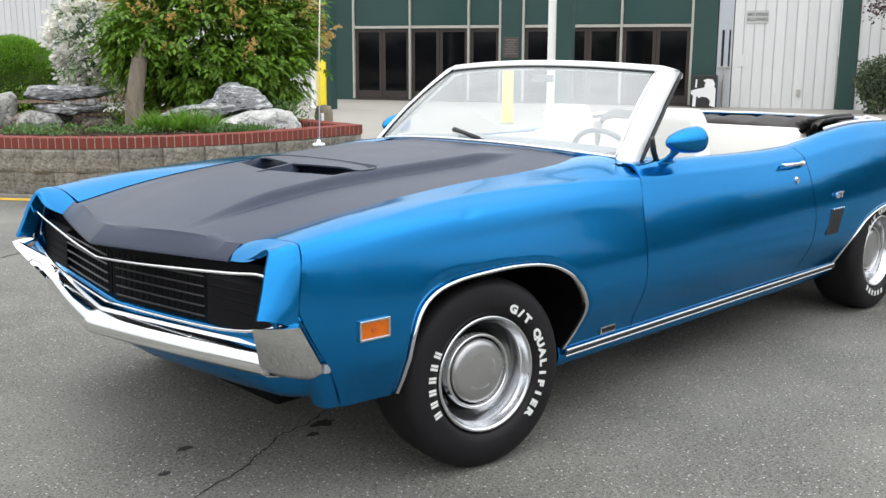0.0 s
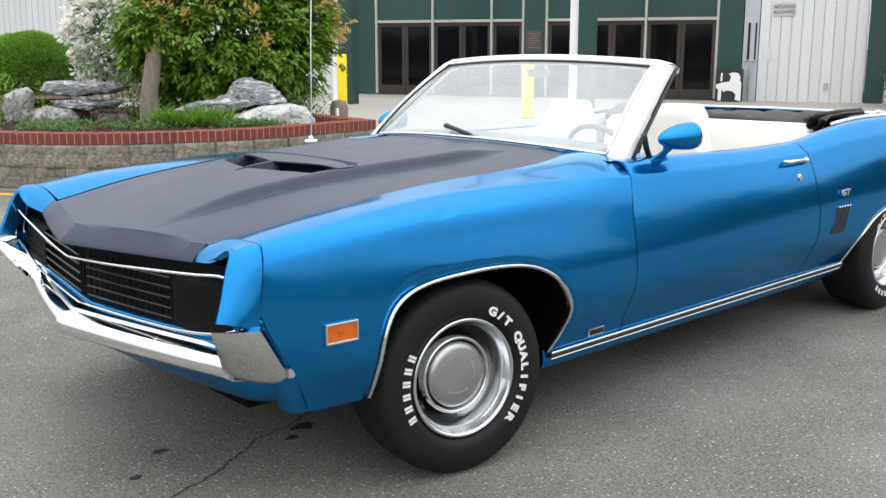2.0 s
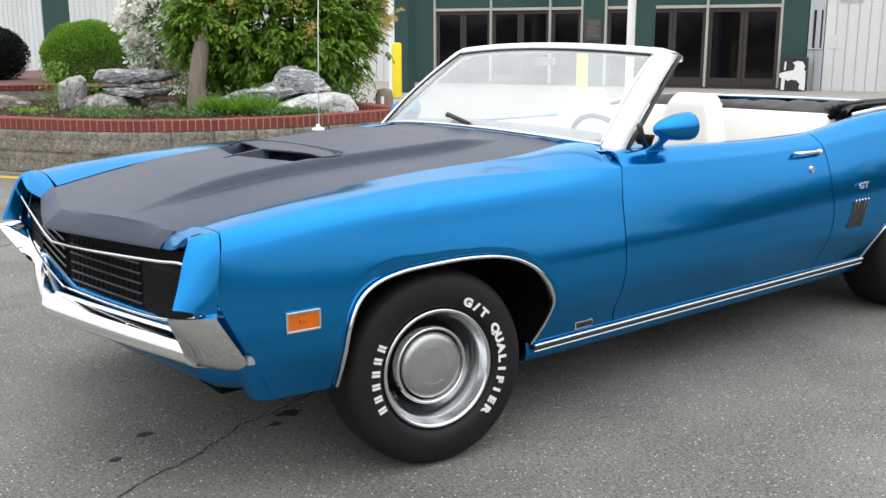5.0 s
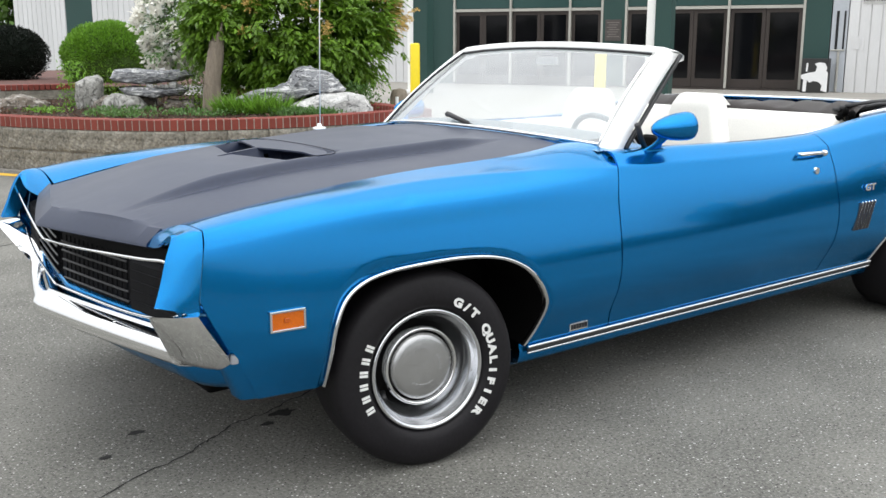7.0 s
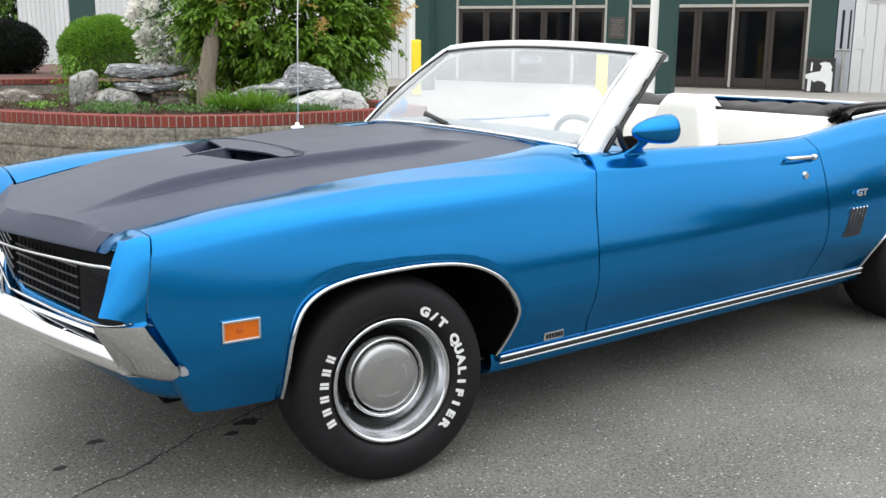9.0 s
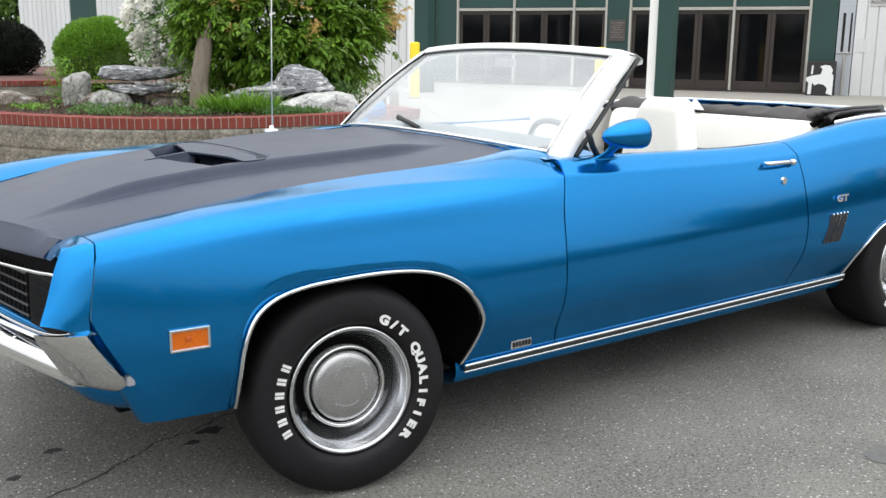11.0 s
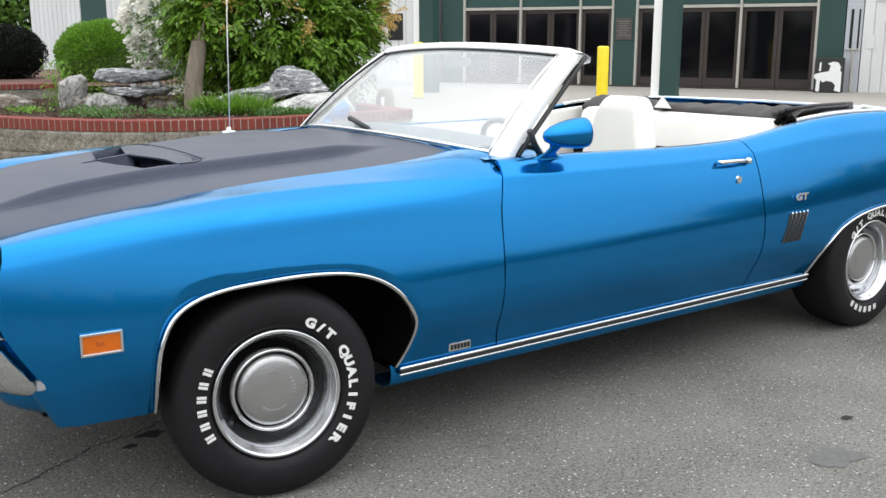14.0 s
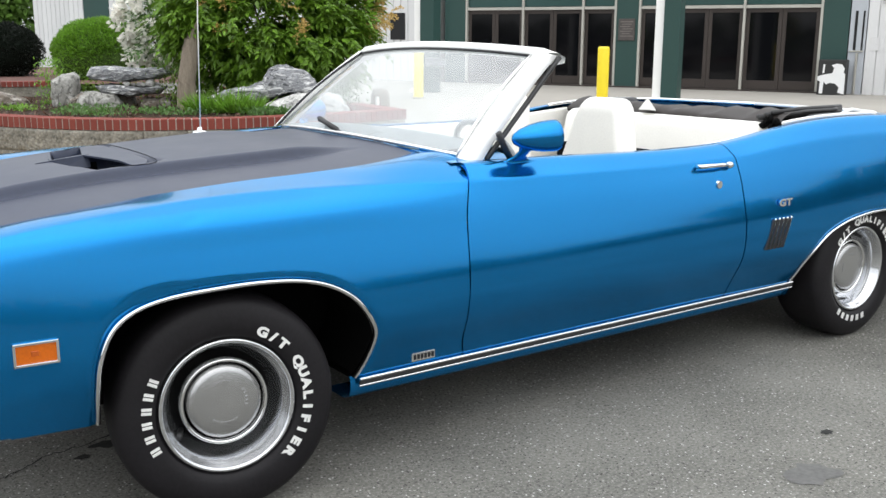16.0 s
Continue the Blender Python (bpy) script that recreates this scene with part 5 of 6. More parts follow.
def wing(s):
    out = []
    for u in np.linspace(0, 1, 9):
        bow = 0.014 * 4 * u * (1 - u)
        out.append([Vector((a[0] + (b[0] - a[0]) * u - bow * 0.6, s * (a[1] + (b[1] - a[1]) * u + bow * 0.6), a[2] + (b[2] - a[2]) * u)) for a, b in zip(smooth_line(WING_IN, len(BLADE)), smooth_line(WING_OUT, len(BLADE)))])
    return out


rows = []
for y in np.linspace(-0.77, 0.77, 45):
    rows.append([Vector((bumper_front(y) + dx, y, z + 0.010 - 0.004 * abs(y) / 0.77)) for dx, z in BLADE])
def hollow(a, b):
    """Rows that run from the blade's end into a wing along a shallow curve."""
    return [[p.lerp(q, u) + Vector((0.016, 0, -0.004)) * math.sin(math.pi * u) for p, q in zip(a, b)] for u in (0.15, 0.3, 0.5, 0.7, 0.85)]


near, far = wing(-1), wing(1)
rows = near[::-1] + hollow(near[0], rows[0]) + rows + hollow(rows[-1], far[0]) + far
bumper = part("front_bumper", sheet(rows), chrome, car, "chrome pointed front bumper", smooth=True)
thicken(bumper, 0.006)
for s in (-1, 1):
    part("bumper_bolt", blob((bumper_front(0.46) + 0.030, s * 0.46, 0.511), (0.013, 0.014, 0.008), 2), chrome, bumper, smooth=True)
    bm = bmesh.new()
    add_box(bm, -0.657, s * 0.902 - 0.012, 0.466, -0.636, s * 0.902 + 0.012, 0.493, 0.005)
    part("bumper_pad", bm, rubber_grey, bumper, "small grey end pad")

# blue strip above the bumper and the valance below it
rows = [[Vector((nose(y) + dx, y, strip_z(y) + z)) for y in np.linspace(-0.79, 0.79, 31)] for dx, z in ((0.064, -0.002), (0.048, -0.006), (0.050, -0.03), (0.06, -0.07))]
part("stone_shield", sheet(rows), paint, car, smooth=True)
rows = []
for y in np.linspace(-0.86, 0.86, 41):
    a = abs(y) / 0.86
    x = -0.83 + 0.11 * a**1.5 + 0.13 * smoothstep(0.80, 1, a)
    rows.append([Vector((x + dx, y * sy, z)) for dx, sy, z in ((0.0, 1.0, 0.46), (0.022, 1.0, 0.418), (0.058, 0.995, 0.370), (0.105, 0.98, 0.335 + 0.006 * a), (0.22, 0.95, 0.325))])
part("valance", sheet(rows), paint, car, smooth=True)
for s in (-1, 1):
    # the body behind the bumper's wing
    rows = []
    for z in np.linspace(0.640, 0.330, 14):
        edge = through_keys([(0.333, -0.56), (0.49, -0.645), (0.655, -0.735)], z)[0]
        y = -section(edge, q_at(edge, z, True), True).y
        inset = 0.016 + 0.034 * smoothstep(0.38, 0.50, z)
        rows.append([Vector((edge + dx, s * (y - dy), z)) for dx, dy in ((0.04, 0.014), (0.0, 0.014), (-0.03, 0.014 + inset * 0.5), (-0.015 * smoothstep(0.46, 0.58, z) - 0.04, 0.014 + inset), (-0.018 * smoothstep(0.46, 0.58, z) - 0.042, 0.085))])
    part("inner_fender", sheet(rows), paint, car, smooth=True)

# side marker lamp, badges, louvres, handle, lock
def on_side(x, z, front, lift=0.0):
    p = section(x, q_at(x, z, front), front)
    return Vector((p.x, p.y - lift, p.z))


for s in (-1, 1):
    y = on_side(-0.5, 0.58, True).y
    marker = bmesh.new()
    for x0, z0, x1, z1 in ((-0.553, 0.594, -0.447, 0.601), (-0.553, 0.541, -0.447, 0.548), (-0.553, 0.541, -0.546, 0.601), (-0.454, 0.541, -0.447, 0.601)):
        add_box(marker, x0, y - 0.010, z0, x1, y + 0.02, z1, 0.002)
    lens = bmesh.new()
    add_box(lens, -0.548, y - 0.006, 0.547, -0.452, y + 0.015, 0.595, 0.003)
    for v in list(marker.verts) + list(lens.verts):
        v.co.y += (on_side(v.co.x, 0.58, True).y - y)
    if s > 0:
        mirrored(marker), mirrored(lens)
    frame_ob = part("side_marker", marker, chrome, car, "orange side marker lamp in a chrome frame")
    part("lens", lens, amber, frame_ob)
    bm = box_bm(-0.512, y - 0.0075, 0.565, -0.494, y - 0.004, 0.578, 0.002)
    if s > 0:
        mirrored(bm)
    part("reflector", bm, amber_dark, frame_ob)

bm = bmesh.new()
y = on_side(0.675, 0.337, True).y
add_box(bm, 0.616, y - 0.006, 0.322, 0.706, y + 0.006, 0.352, 0.003)
badge = part("fender_badge", bm, chrome, car, "small chrome badge with raised bars")
for k in range(6):
    bm = bmesh.new()
    add_box(bm, 0.624 + k * 0.0135, y - 0.0085, 0.328, 0.6325 + k * 0.0135, y - 0.005, 0.345, 0.001)
    part("badge_bar", bm, dark_chrome, badge)

for k in range(5):
    a, b = on_side(2.302 + 0.0252 * k, 0.618, False, 0.004), on_side(2.268 + 0.0252 * k, 0.497, False, 0.004)
    rows = [[a.lerp(b, u) + Vector((dx, dy, 0)) for dx, dy in ((-0.0085, 0.004), (-0.006, -0.004), (0.001, -0.007), (0.006, -0.002), (0.0085, 0.004))] for u in (0.0, 0.02, 0.5, 0.98, 1.0)]
    louvre = part("louvre", sheet(rows), dark_chrome, car, "dark louvre slat with chrome rim" if k == 0 else "", smooth=True)
    part("louvre_tip", blob(tuple(a + Vector((0, -0.003, 0))), (0.008, 0.005, 0.005), 1), chrome, louvre)
    part("louvre_rim", tube([a + Vector((0.0085, -0.002, 0)), b + Vector((0.0085, -0.002, 0))], 0.0018, 5), chrome, louvre)

g = on_side(2.372, 0.680, False, 0.007)
for ch, dx in (("G", -0.021), ("T", 0.020)):
    letter = letter_mesh(ch, 0.038, 0.004, 0.0020)
    ob = new("badge_letter", letter)
    letter.materials.append(chrome)
    ob.parent = car
    ob.matrix_local = pose(g.x + dx, g.y, g.z, 90, 0, 0) @ Matrix.Diagonal((1.55, 1, 1, 1))

h = on_side(1.97, 0.85, False)
bm = tube([(1.90, h.y - 0.004, 0.851), (1.905, h.y - 0.026, 0.852), (1.94, h.y - 0.032, 0.853), (2.02, h.y - 0.032, 0.851), (2.055, h.y - 0.026, 0.848), (2.06, h.y - 0.002, 0.846)], 0.0085, 8)
handle = part("door_handle", bm, chrome, near_door, "chrome pull door handle", smooth=True)
part("handle_button", blob((2.075, h.y - 0.018, 0.846), (0.022, 0.014, 0.014), 2), chrome, near_door, smooth=True)
l = on_side(2.0, 0.778, False)
part("door_lock", disc((l.x, l.y - 0.002, l.z), 0.016, 0.010), chrome, near_door, "round chrome door lock", smooth=False)

# door mirrors: bullet shells on a foot
def door_mirror(s):
    rows = []
    for u, r in ((0.0, 0.001), (0.012, 0.018), (0.04, 0.032), (0.09, 0.045), (0.14, 0.052), (0.19, 0.055), (0.212, 0.053), (0.216, 0.048), (0.205, 0.044)):
        rows.append([Vector((u, r * 1.12 * math.cos(a), r * math.sin(a))) for a in np.linspace(0, 2 * math.pi, 24, endpoint=False)])
    bm = sheet(rows, closed=True)
    bmesh.ops.transform(bm, matrix=pose(1.020, -0.886, 1.000, 0, -3, -13) @ Matrix.Diagonal((0.78, 0.96, 0.96, 1)), verts=bm.verts)
    foot = []
    for u, rx, ry, dx, dy in ((0.0, 0.088, 0.030, 0.01, 0.055), (0.06, 0.086, 0.028, 0.01, 0.055), (0.16, 0.05, 0.022, 0.0, 0.045), (0.4, 0.024, 0.016, -0.005, 0.02), (0.7, 0.022, 0.016, 0.0, 0.0), (1.0, 0.036, 0.024, 0.008, -0.01)):
        foot.append([Vector((1.078 + dx + rx * math.cos(a), -0.885 + dy + ry * math.sin(a), 0.916 + 0.062 * u)) for a in np.linspace(0, 2 * math.pi, 24, endpoint=False)])
    bf = sheet(foot, closed=True)
    glass = disc((0, 0, 0), 0.047, 0.003)
    bmesh.ops.transform(glass, matrix=pose(1.182, -0.923, 1.009, 0, 0, 77), verts=glass.verts)
    if s > 0:
        mirrored(bm), mirrored(bf), mirrored(glass)
        for b in (bm, bf, glass):
            bmesh.ops.translate(b, vec=(0.065, 0.02, -0.018), verts=b.verts)
    shell = part("door_mirror", bm, paint, car, "blue bullet-shaped door mirror", smooth=True)
    part("mirror_foot", bf, paint, shell, smooth=True)
    part("mirror_glass", glass, mirror_glass, shell)


door_mirror(-1)
door_mirror(1)

# windscreen
def base_line(y):
    t = (y / 0.72) ** 2
    return Vector((0.808 + 0.117 * t, y, 0.976 - 0.036 * t))


def head_line(y):
    t = (y / 0.62) ** 2
    return Vector((1.270 + 0.055 * t, y, 1.290 - 0.024 * t))


rows = []
for u in np.linspace(0, 1, 15):
    row = []
    for v in np.linspace(-1, 1, 31):
        a, b = base_line(v * 0.72), head_line(v * 0.62)
        row.append(a.lerp(b, u) + Vector((-0.022, 0, 0.012)) * (4 * u * (1 - u)) * (1 - 0.5 * v * v))
    rows.append(row)
screen = part("windscreen", sheet(rows), glass, car, "clear raked windscreen reflecting pale sky", smooth=True)
screen.visible_shadow = False
part("screen_moulding", tube([base_line(y) + Vector((-0.010, 0, 0.002)) for y in np.linspace(-0.72, 0.72, 25)], 0.007, 8), chrome, car, smooth=True)
part("screen_gasket", tube([head_line(y) + Vector((-0.010, 0, -0.002)) for y in np.linspace(-0.62, 0.62, 25)], 0.006, 8), rubber, car, smooth=True)
rows = []
for v in np.linspace(-1, 1, 41):
    p = head_line(v * 0.685)
    drop = 0.012 * max(0, abs(v) - 0.9) * 10
    rows.append([p + Vector((dx, 0, dz - drop)) for dx, dz in ((-0.014, -0.004), (-0.012, 0.014), (0.004, 0.026), (0.05, 0.024), (0.085, 0.008), (0.082, -0.012), (0.03, -0.02))])
part("header", sheet(rows, closed=True), white_paint, car, "white painted windscreen header", smooth=True)
for s in (-1, 1):
    rows = []
    for u in np.linspace(-0.06, 1, 15):
        out = Vector((0.972, -0.797, 0.932)).lerp(Vector((1.362, -0.708, 1.264)), u) + Vector((-0.012, -0.006, 0.008)) * (4 * u * (1 - u))
        inn = base_line(-0.72).lerp(head_line(-0.62), u) + Vector((-0.011, 0, 0.006)) * (4 * u * (1 - u))
        mid = inn.lerp(out, 0.45) + Vector((-0.012, -0.016, 0.010))
        rows.append([inn + Vector((-0.004, -0.004, 0.004)), mid, out, out + Vector((0.004, 0.03, -0.006)), inn.lerp(out, 0.7) + Vector((0.02, 0.045, -0.015)), inn + Vector((0.02, 0.03, -0.01))])
    bm = sheet(rows, closed=True)
    if s > 0:
        mirrored(bm)
    pillar = part("windscreen_pillar", bm, white_paint, car, "white painted windscreen pillar", smooth=True)
    strip = [Vector((0.977, -0.797, 0.932)).lerp(Vector((1.368, -0.706, 1.262)), u) + Vector((0.010, 0.004, -0.004)) for u in np.linspace(0, 1, 10)]
    bm = tube(strip, 0.009, 6)
    if s > 0:
        mirrored(bm)
    part("weather_strip", bm, rubber, pillar, smooth=True)
    edge = [base_line(-0.72).lerp(head_line(-0.62), u) + Vector((-0.018, -0.003, 0.010)) * (4 * u * (1 - u)) + Vector((-0.006, 0, 0.004)) for u in np.linspace(0, 1, 12)]
    bm = tube(edge, 0.0055, 6)
    if s > 0:
        mirrored(bm)
    part("pillar_moulding", bm, chrome if s < 0 else dark_chrome, pillar, smooth=True)

rows = [[Vector((x + 0.05 * (y / 0.79) ** 2, y, z - 0.045 * (y / 0.79) ** 2)) for y in np.linspace(-0.84, 0.84, 31)] for x, z in ((0.74, 0.945), (0.78, 0.955), (0.825, 0.970), (0.86, 0.960), (0.95, 0.935))]
part("cowl_panel", sheet(rows), paint, car, smooth=True)

for s in (-1, 1):
    rows = [[Vector((x, s * y, 0.926 + 0.10 * (0.80 - y) - 0.02 * max(0, x - 1.0))) for y in np.linspace(0.56, 0.795, 8)] for x in np.linspace(0.84, 1.12, 10)]
    part("cowl_corner", sheet(rows), paint, car, smooth=True)

for s in (-1, 1):
    rows = [[section(x, q, False) + Vector((0, 0.006, -0.004)) for x in np.linspace(0.852 if q < 1.8 else 0.835, 0.90, 5)] for q in np.linspace(0.9, 3.2, 13)]
    bm = sheet(rows)
    if s > 0:
        mirrored(bm)
    part("door_jamb", bm, paint, car, smooth=True)

# wipers, aerial
part("wiper_arm", tube([(0.805, -0.10, 0.980), (0.808, -0.04, 0.992), (0.813, 0.05, 1.008), (0.815, 0.09, 1.010)], 0.006, 6), rubber, car, "black wiper folded at the glass", smooth=True)
part("wiper_blade", tube([(0.805, -0.07, 0.986), (0.811, 0.02, 1.004), (0.815, 0.09, 1.018), (0.821, 0.10, 1.014)], 0.011, 6), rubber, car, smooth=True)
bm = lathe_z([(0.030, 0.0), (0.030, 0.007), (0.026, 0.010), (0.011, 0.012), (0.009, 0.026), (0.0, 0.028)], 20)
bmesh.ops.translate(bm, vec=(0.572, 0.785, 0.921), verts=bm.verts)
aerial = part("aerial_base", bm, white_paint, car, "slim radio aerial on a white foot", smooth=True)
part("aerial_mast", tube([(0.576, 0.785, 0.94), (0.585, 0.783, 1.4), (0.607, 0.778, 1.95)], 0.0028, 6), white_vinyl, aerial, smooth=True)


# wheels
def lathe_y(profile, n):
    rows = [[Vector((r * math.cos(a), y, r * math.sin(a))) for a in np.linspace(0, 2 * math.pi, n, endpoint=False)] for r, y in profile]
    return sheet(rows, closed=True)


tyre_mesh = lathe_y([(0.200, 0.16), (0.21, 0.175), (0.25, 0.20), (0.30, 0.192), (0.322, 0.165), (0.330, 0.12), (0.334, 0.06), (0.333, 0.0), (0.330, -0.02), (0.323, -0.035), (0.308, -0.047), (0.285, -0.054), (0.258, -0.056), (0.236, -0.055), (0.222, -0.050), (0.211, -0.042), (0.205, -0.030), (0.200, -0.02)], 96)
for v in tyre_mesh.verts:
    if v.co.z < -0.310:
        v.co.y *= 1 + 0.5 * (-0.310 - v.co.z)
        v.co.z = max(v.co.z, -0.331)
rim_mesh = lathe_y([(0.197, 0.10), (0.199, -0.02), (0.2045, -0.036), (0.202, -0.044), (0.195, -0.045), (0.189, -0.038), (0.186, -0.026), (0.178, -0.018), (0.172, -0.002), (0.168, 0.025), (0.160, 0.048), (0.146, 0.058)], 72)
hub_dark = lathe_y([(0.152, 0.056), (0.144, 0.050), (0.13, 0.040), (0.10, 0.04), (0.0, 0.04)], 48)
cap_ring = lathe_y([(0.133, 0.05), (0.134, 0.014), (0.132, 0.004), (0.127, 0.0), (0.122, 0.004), (0.1185, 0.012)], 64)
cap_face = lathe_y([(0.1135, 0.030), (0.1125, 0.006), (0.109, -0.001), (0.092, -0.005), (0.05, -0.009), (0.0, -0.010)], 64)


for shape in (tyre_mesh, rim_mesh, hub_dark, cap_ring, cap_face):
    bmesh.ops.scale(shape, vec=(0.947, 1, 0.947), verts=shape.verts)


def letters_round(wheel_part, text, start, end, radius, height, turn, solid):
    """Raised white lettering along a circle, tops outward, read clockwise."""
    n = len(text)
    for i, ch in enumerate(text):
        if ch == " ":
            continue
        a = radians(start + (end - start) * i / (n - 1) + turn)
        if solid:
            bm = bmesh.new()
            w = height * 0.36
            add_box(bm, -w, -height / 2, 0, -w * 0.15, height / 2, 0.0015, 0.0004)
            add_box(bm, w * 0.15, -height / 2, 0, w, height / 2, 0.0015, 0.0004)
            me = bpy.data.meshes.new("letter")
            bm.to_mesh(me)
        else:
            me = letter_mesh(ch, height * 1.40, 0.0012, height * 0.085, True)
        me.materials.append(letter_white)
        ob = new("sidewall_letter", me)
        ob.parent = wheel_part
        turn_m = Matrix(((math.sin(a), math.cos(a), 0, radius * math.cos(a)), (0, 0, -1, -0.0562), (-math.cos(a), math.sin(a), 0, radius * math.sin(a)), (0, 0, 0, 1)))
        ob.matrix_local = turn_m if solid else turn_m @ Matrix.Diagonal((1.22, 1, 1, 1))


def wheel(x, y, turn, side, lettered=True, steer=0.0, lean=0.0):
    ob = part("wheel", rim_mesh.copy(), rim_metal, car, "silver steel wheel with trim ring and dog-dish cap", smooth=True)
    ob.matrix_local = pose(x, y, 0.3145, lean, 0, steer if side < 0 else 180 + steer)
    tyre = part("tyre", tyre_mesh.copy(), tyre_rubber, ob, "black tyre with raised white letters", smooth=True)
    part("hub", hub_dark.copy(), underside_and_shade, ob, smooth=True)
    part("cap_ring", cap_ring.copy(), chrome, ob, smooth=True)
    face = part("hub_cap", cap_face.copy(), cap_metal, ob, "brushed grey hub cap", smooth=True)
    part("valve", tube([(-0.118, 0.045, -0.076), (-0.128, 0.02, -0.082), (-0.132, 0.004, -0.084)], 0.008, 8), rubber, ob, smooth=True)
    if lettered:
        letters_round(ob, "XXXXXX", 204, 153.5, 0.226, 0.027, turn, True)
        letters_round(ob, "G/T QUALIFIER", 63, -44, 0.226, 0.026, turn, False)
        for start, n in ((115, 4), (30, 5), (-60, 7)):
            for i in range(n):
                a = radians(start - i * 11 + turn)
                bm = bmesh.new()
                add_box(bm, -0.0035, -0.002, -0.0045, 0.0035, 0.002, 0.0045, 0.001)
                bmesh.ops.transform(bm, matrix=pose(0.06 * math.cos(a), -0.0085, 0.06 * math.sin(a), 0, 90 - math.degrees(a), 0), verts=bm.verts)
                part("cap_mark", bm, cap_metal, ob)
    return ob


wheel(0.0037, -0.8715, 0, -1, True, -8.9, -2.4)
wheel(3.005, -0.900, 78, -1)
wheel(0.0, 0.855, 20, 1, False, -8.9)
wheel(2.972, 0.875, 140, 1, False)

# ---- cabin
def cushion(name, x0, x1, y0, y1, z0, z1, material, lean=0.0, radius=0.05, label="", taper=0.0):
    """A padded block with rounded edges, leaning back."""
    bm = bmesh.new()
    add_box(bm, x0, y0, z0, x1, y1, z1, 0)
    bmesh.ops.bevel(bm, geom=bm.edges[:], offset=radius, segments=5, profile=0.55, affect="EDGES")
    for v in bm.verts:
        t = (v.co.z - z0) / (z1 - z0)
        v.co.x += lean * t
        c = 0.5 * (y0 + y1)
        v.co.y = c + (v.co.y - c) * (1 - taper * smoothstep(0.55, 1.0, t))
    return part(name, bm, material, car, label, smooth=True)


for yc in (-0.31, 0.40):
    cushion("seat_back", 1.84, 1.97, yc - 0.29, yc + 0.29, 0.45, 1.08, white_vinyl, 0.10, 0.064, "white vinyl bucket seat back", 0.62)
    cushion("seat_cushion", 1.40, 1.95, yc - 0.27, yc + 0.27, 0.40, 0.58, white_vinyl, 0, 0.05)
cushion("rear_seat_back", 2.48, 2.62, -0.64, 0.64, 0.45, 0.965, white_vinyl, 0.12, 0.05, "white vinyl rear seat back")
cushion("rear_seat_cushion", 2.10, 2.55, -0.60, 0.60, 0.40, 0.60, white_vinyl, 0, 0.05)
for s in (-1, 1):
    bm = bmesh.new()
    add_box(bm, 0.95, s * 0.775 - 0.02, 0.36, 2.13, s * 0.775 + 0.02, 0.905, 0.012)
    part("door_trim", bm, white_vinyl, car)
    bm = bmesh.new()
    add_box(bm, 2.14, s * 0.765 - 0.02, 0.36, 2.90, s * 0.765 + 0.02, 0.915, 0.012)
    for v in bm.verts:
        if v.co.z > 0.7:
            v.co.z += 0.055 * smoothstep(2.14, 2.8, v.co.x)
    part("rear_side_trim", bm, white_vinyl, car)
bm = bmesh.new()
add_box(bm, 0.95, -0.74, 0.34, 2.7, 0.74, 0.37, 0.01)
part("carpet", bm, dark_vinyl, car)
rows = []
for dx, z in ((0.03, 0.962), (0.10, 0.976), (0.24, 0.980), (0.34, 0.968), (0.37, 0.935), (0.36, 0.80), (0.34, 0.66)):
    rows.append([Vector((base_line(y).x + dx - 0.10 * (y / 0.75) ** 2, y, z - 0.03 * (y / 0.75) ** 2)) for y in np.linspace(-0.655, 0.655, 25)])
part("dashboard", sheet(rows), dash_blue, car, "pale blue-grey dashboard pad", smooth=True)
bm = bmesh.new()
ring = [(0.0, 0.19 * math.cos(a), 0.19 * math.sin(a)) for a in np.linspace(0, 2 * math.pi, 40)]
bm = tube([tuple(pose(1.30, -0.40, 0.85, 0, -28, 0) @ Vector(p)) for p in ring], 0.0125, 8)
steer = part("steering_wheel", bm, grey_vinyl, car, "grey thin-rimmed steering wheel", smooth=True)
m0 = pose(1.30, -0.40, 0.85, 0, -28, 0)
part("steering_hub", tube([tuple(m0 @ Vector(p)) for p in ((-0.30, 0, 0), (-0.05, 0, 0), (0.0, 0, 0))], 0.04, 12), grey_vinyl, steer, smooth=True)
for a in (200, 340):
    part("steering_spoke", tube([tuple(m0 @ Vector((-0.01, 0, 0))), tuple(m0 @ Vector((0, 0.18 * math.cos(radians(a)), 0.18 * math.sin(radians(a)))))], 0.012, 6), grey_vinyl, steer, smooth=True)
cushion("rear_mirror", 1.31, 1.33, -0.05, 0.08, 1.215, 1.25, grey_vinyl, 0, 0.009)
part("vent_bar", tube([(1.02, -0.815, 1.015), (1.06, -0.80, 0.96), (1.10, -0.79, 0.915)], 0.012, 6), rubber, car, smooth=True)

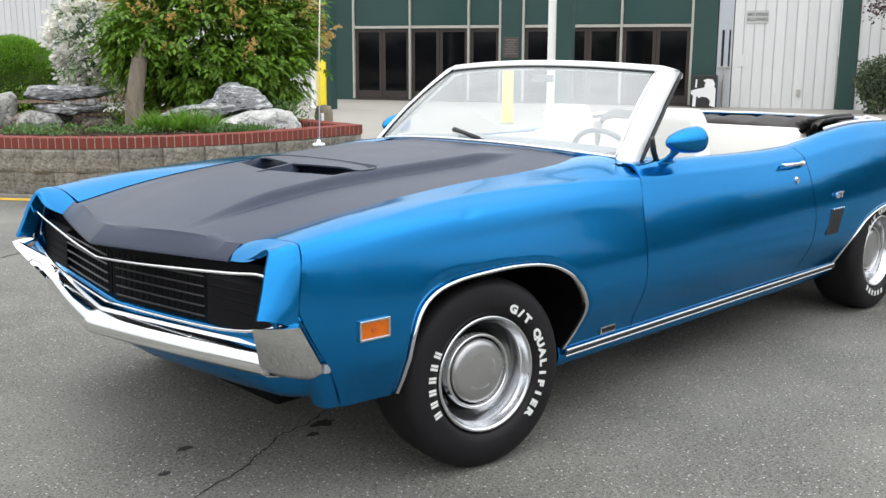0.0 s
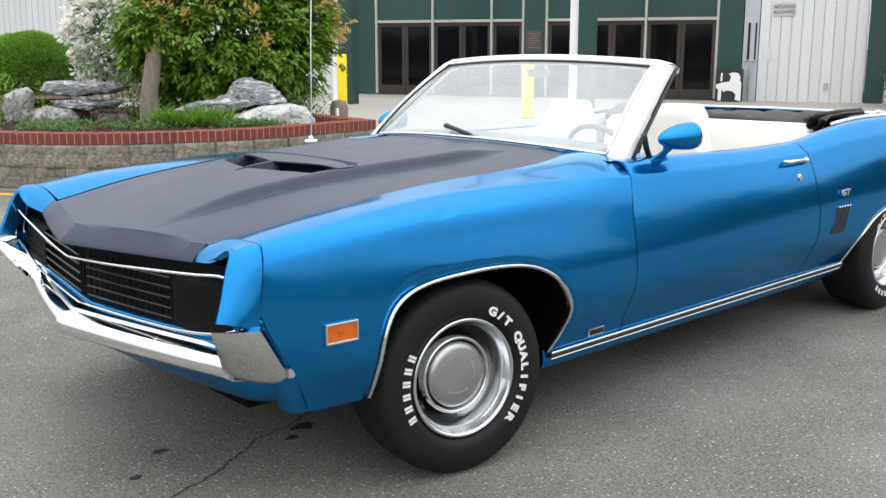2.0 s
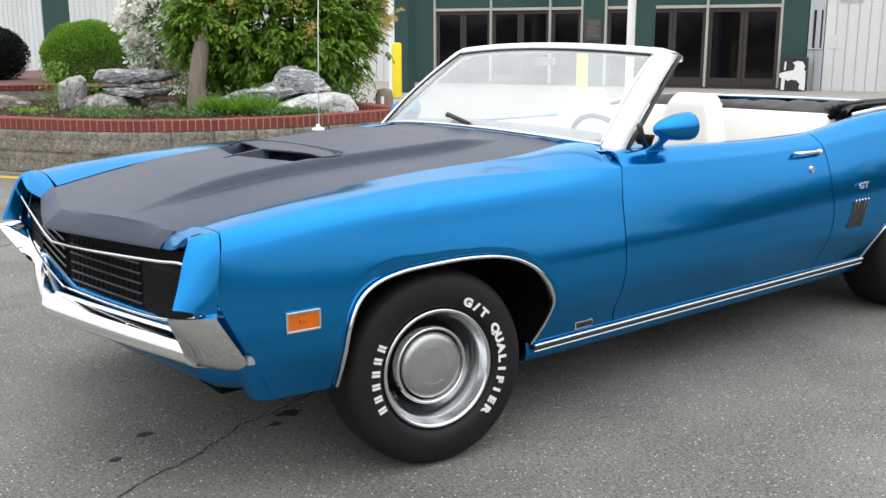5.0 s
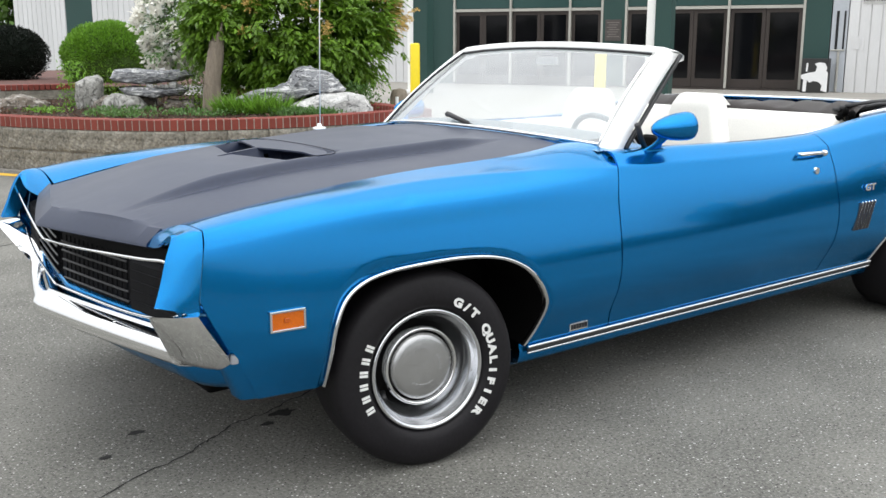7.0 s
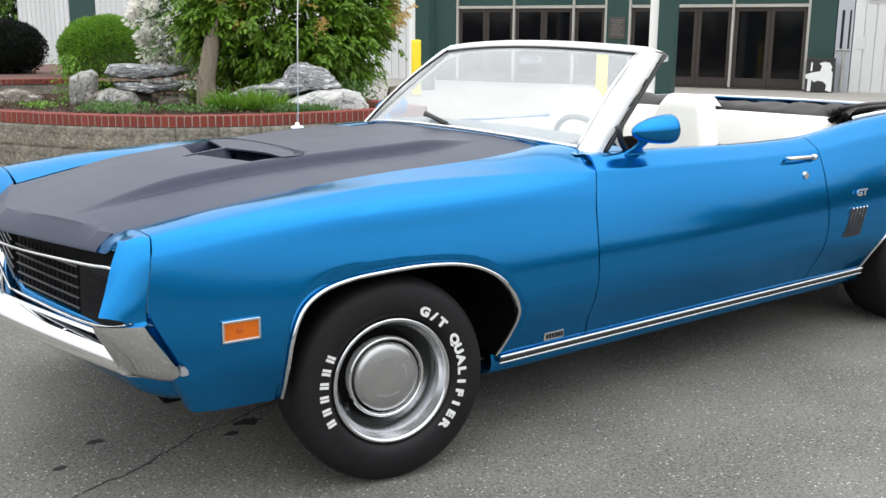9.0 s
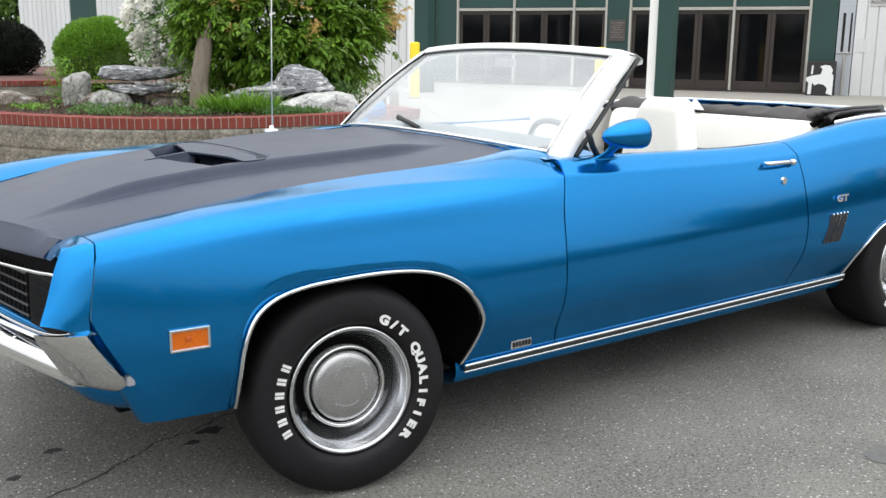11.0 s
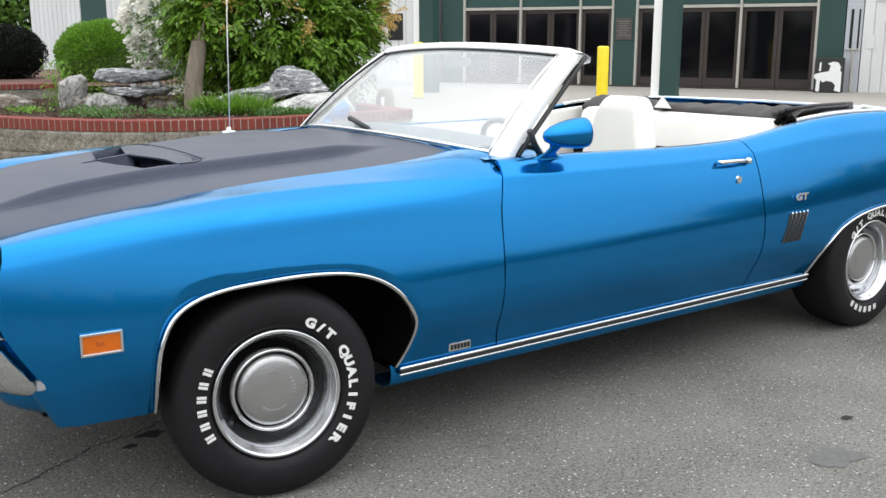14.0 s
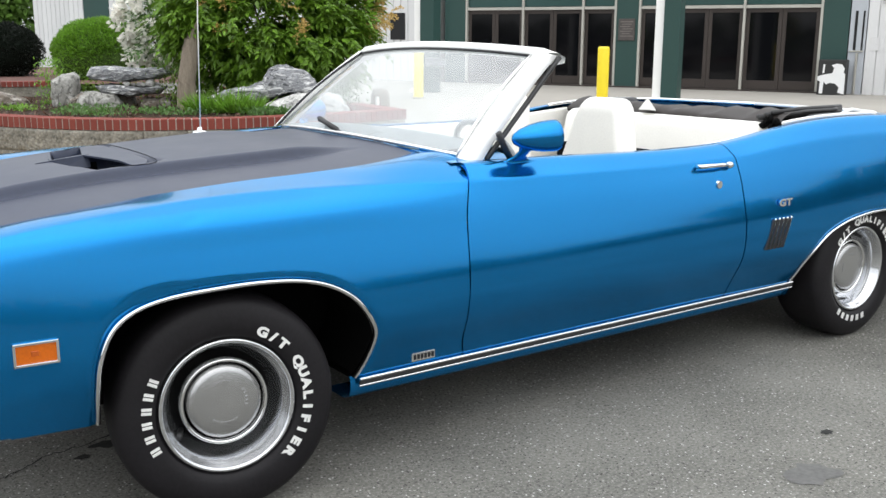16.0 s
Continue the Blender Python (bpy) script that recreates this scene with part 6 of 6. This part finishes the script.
# folded top, its frame and the bright belt moulding round the well
rows = []
for y in np.linspace(-0.70, 0.70, 36):
    k = 0.006 * math.sin(y * 31) + 0.004 * math.sin(y * 57 + 1)
    rows.append([Vector((2.80 + 0.13 * math.cos(a), y, 0.955 + (0.052 + k) * math.sin(a) + 0.008 * math.sin(3 * a + y * 5))) for a in np.linspace(0, 2 * math.pi, 20, endpoint=False)])
part("folded_top", sheet(rows, closed=True), top_cloth, car, "black-brown folded convertible top roll", smooth=True)
for k in range(5):
    z, off = 0.985 + 0.010 * (k % 3), 0.035 * k
    part("top_bow", tube([(2.66 + 0.02 * k, -0.60 - 0.02 * k, z), (2.85, -0.66 - 0.012 * k, z + 0.014), (3.05, -0.69 - 0.008 * k, z + 0.016), (3.22 + 0.03 * k, -0.64 + 0.02 * k, z + 0.006)], 0.013 - 0.001 * k, 8), rubber, car, smooth=True)
for k in range(7):
    part("top_hinge", blob((2.655 + 0.012 * (k % 3), -0.63 - 0.012 * k, 0.95 + 0.012 * (k % 4)), (0.022, 0.016, 0.018), 1), underside_and_shade, car)
for s in (-1, 1):
    line = [(x, s * (through_keys(BELT_EDGE, x)[0] - 0.012), through_keys(BELT_EDGE, x)[1] + 0.006) for x in np.linspace(2.60, 3.25, 14)]
    line += [(3.25 + 0.16 * math.sin(a), s * (0.778 - 0.16 * (1 - math.cos(a))), 0.985) for a in np.linspace(0.2, math.pi / 2, 8)] + [(3.41, 0.0, 0.99)]
    part("belt_moulding", tube(line, 0.0085, 8), chrome if s > 0 else white_paint, car, smooth=True)
    line = [(x, s * (through_keys(BELT_EDGE, x)[0] - 0.045), through_keys(BELT_EDGE, x)[1] - 0.02) for x in np.linspace(2.85, 3.25, 10)]
    part("well_trim", tube(line, 0.035, 8), dark_vinyl, car, smooth=True)
rows = [[Vector((x, y * through_keys(BELT_EDGE, x)[0], through_keys(BELT_EDGE, x)[1] - 0.004 + 0.012 * (1 - y * y))) for y in np.linspace(-1, 1, 21)] for x in np.linspace(3.36, 4.30, 18)]
part("boot_lid", sheet(rows), paint, car, smooth=True)
rows = [[Vector((4.30 + dx, y * 0.86, z)) for y in np.linspace(-1, 1, 9)] for dx, z in ((0.0, 0.875), (0.05, 0.80), (0.06, 0.62), (0.03, 0.45), (0.0, 0.34))]
part("tail_panel", sheet(rows), paint, car, smooth=True)
bm = bmesh.new()
add_box(bm, 2.72, -0.78, 0.80, 3.40, 0.78, 0.86, 0.01)
part("top_well", bm, dark_vinyl, car)
# loose white corner of the top boot
bm = bmesh.new()
vs = [bm.verts.new(p) for p in ((2.62, 0.10, 0.985), (2.62, -0.02, 0.985), (2.72, 0.10, 0.98), (2.64, 0.06, 1.045))]
for f in ((0, 1, 3), (1, 2, 3), (2, 0, 3), (0, 2, 1)):
    bm.faces.new([vs[i] for i in f])
part("boot_flap", bm, white_vinyl, car, "loose white vinyl corner")
part("side_latch", tube([(3.05, -0.76, 0.995), (3.12, -0.765, 1.012), (3.20, -0.77, 1.0)], 0.008, 6), white_paint, car, smooth=True)

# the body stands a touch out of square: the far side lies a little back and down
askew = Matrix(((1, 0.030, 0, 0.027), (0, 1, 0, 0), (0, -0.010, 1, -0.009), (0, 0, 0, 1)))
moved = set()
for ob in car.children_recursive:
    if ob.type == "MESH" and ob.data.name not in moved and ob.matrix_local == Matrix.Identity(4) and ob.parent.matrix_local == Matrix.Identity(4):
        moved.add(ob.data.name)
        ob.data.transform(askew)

# ---------------------------------------------------------------- wall pieces of the planter
bm = box_bm(-0.0315, -0.012, 0.0, 0.0315, 0.19, 0.105, 0.006)
brick_mesh = mesh_of(bm, "brick", brick_red, False)
for line in (RIM, BACK):
    for k, (x, y, h) in enumerate(along(line, 0.0725)):
        b = new("brick", brick_mesh)
        b.parent = planter
        b.matrix_local = pose(x, y, 0.445 + 0.0015 * math.sin(k * 5.1), 0, 0, h)
block_meshes = []
for v in range(6):
    bm = bmesh.new()
    add_box(bm, -0.1985, 0.0, 0.0, 0.1985, 0.05, 0.2165, 0)
    front = [e for e in bm.edges if all(p.co.y < 0.001 for p in e.verts)]
    bmesh.ops.subdivide_edges(bm, edges=front, cuts=9, use_grid_fill=True)
    for p in bm.verts:
        if p.co.y < 0.001 and abs(p.co.x) < 0.19 and 0.01 < p.co.z < 0.205:
            p.co.y -= 0.004 + 0.018 * abs(noise.noise(p.co * 9 + Vector((v * 5, 0, 0)))) + 0.012 * abs(noise.noise(p.co * 31 + Vector((v * 9, 0, 0))))
    block_meshes.append(mesh_of(bm, "block", block_grey, False))
for line in (RIM, BACK):
    for row in range(2):
        for k, (x, y, h) in enumerate(along(line, 0.402)[:]):
            if row and k == 0:
                continue
            b = new("block", block_meshes[(k * 5 + row * 2 + k // 4) % 6])
            b.parent = planter
            sh = 0.201 if row else 0.0
            b.matrix_local = pose(x - sh * math.cos(radians(h)), y - sh * math.sin(radians(h)), 0.003 + row * 0.221, 0, 0, h)
bm = box_bm(-0.0315, -0.012, 0.0, 0.0315, 0.19, 0.075, 0.006)
edge_mesh = mesh_of(bm, "brick", brick_red, False)
n = int((T1 - T0).length / 0.0725)
for k in range(n):
    b = new("brick", edge_mesh)
    b.parent = terrace
    p = T0.lerp(T1, (k + 0.5) / n)
    b.matrix_local = pose(p.x, p.y, 0.605, 0, 0, heading)
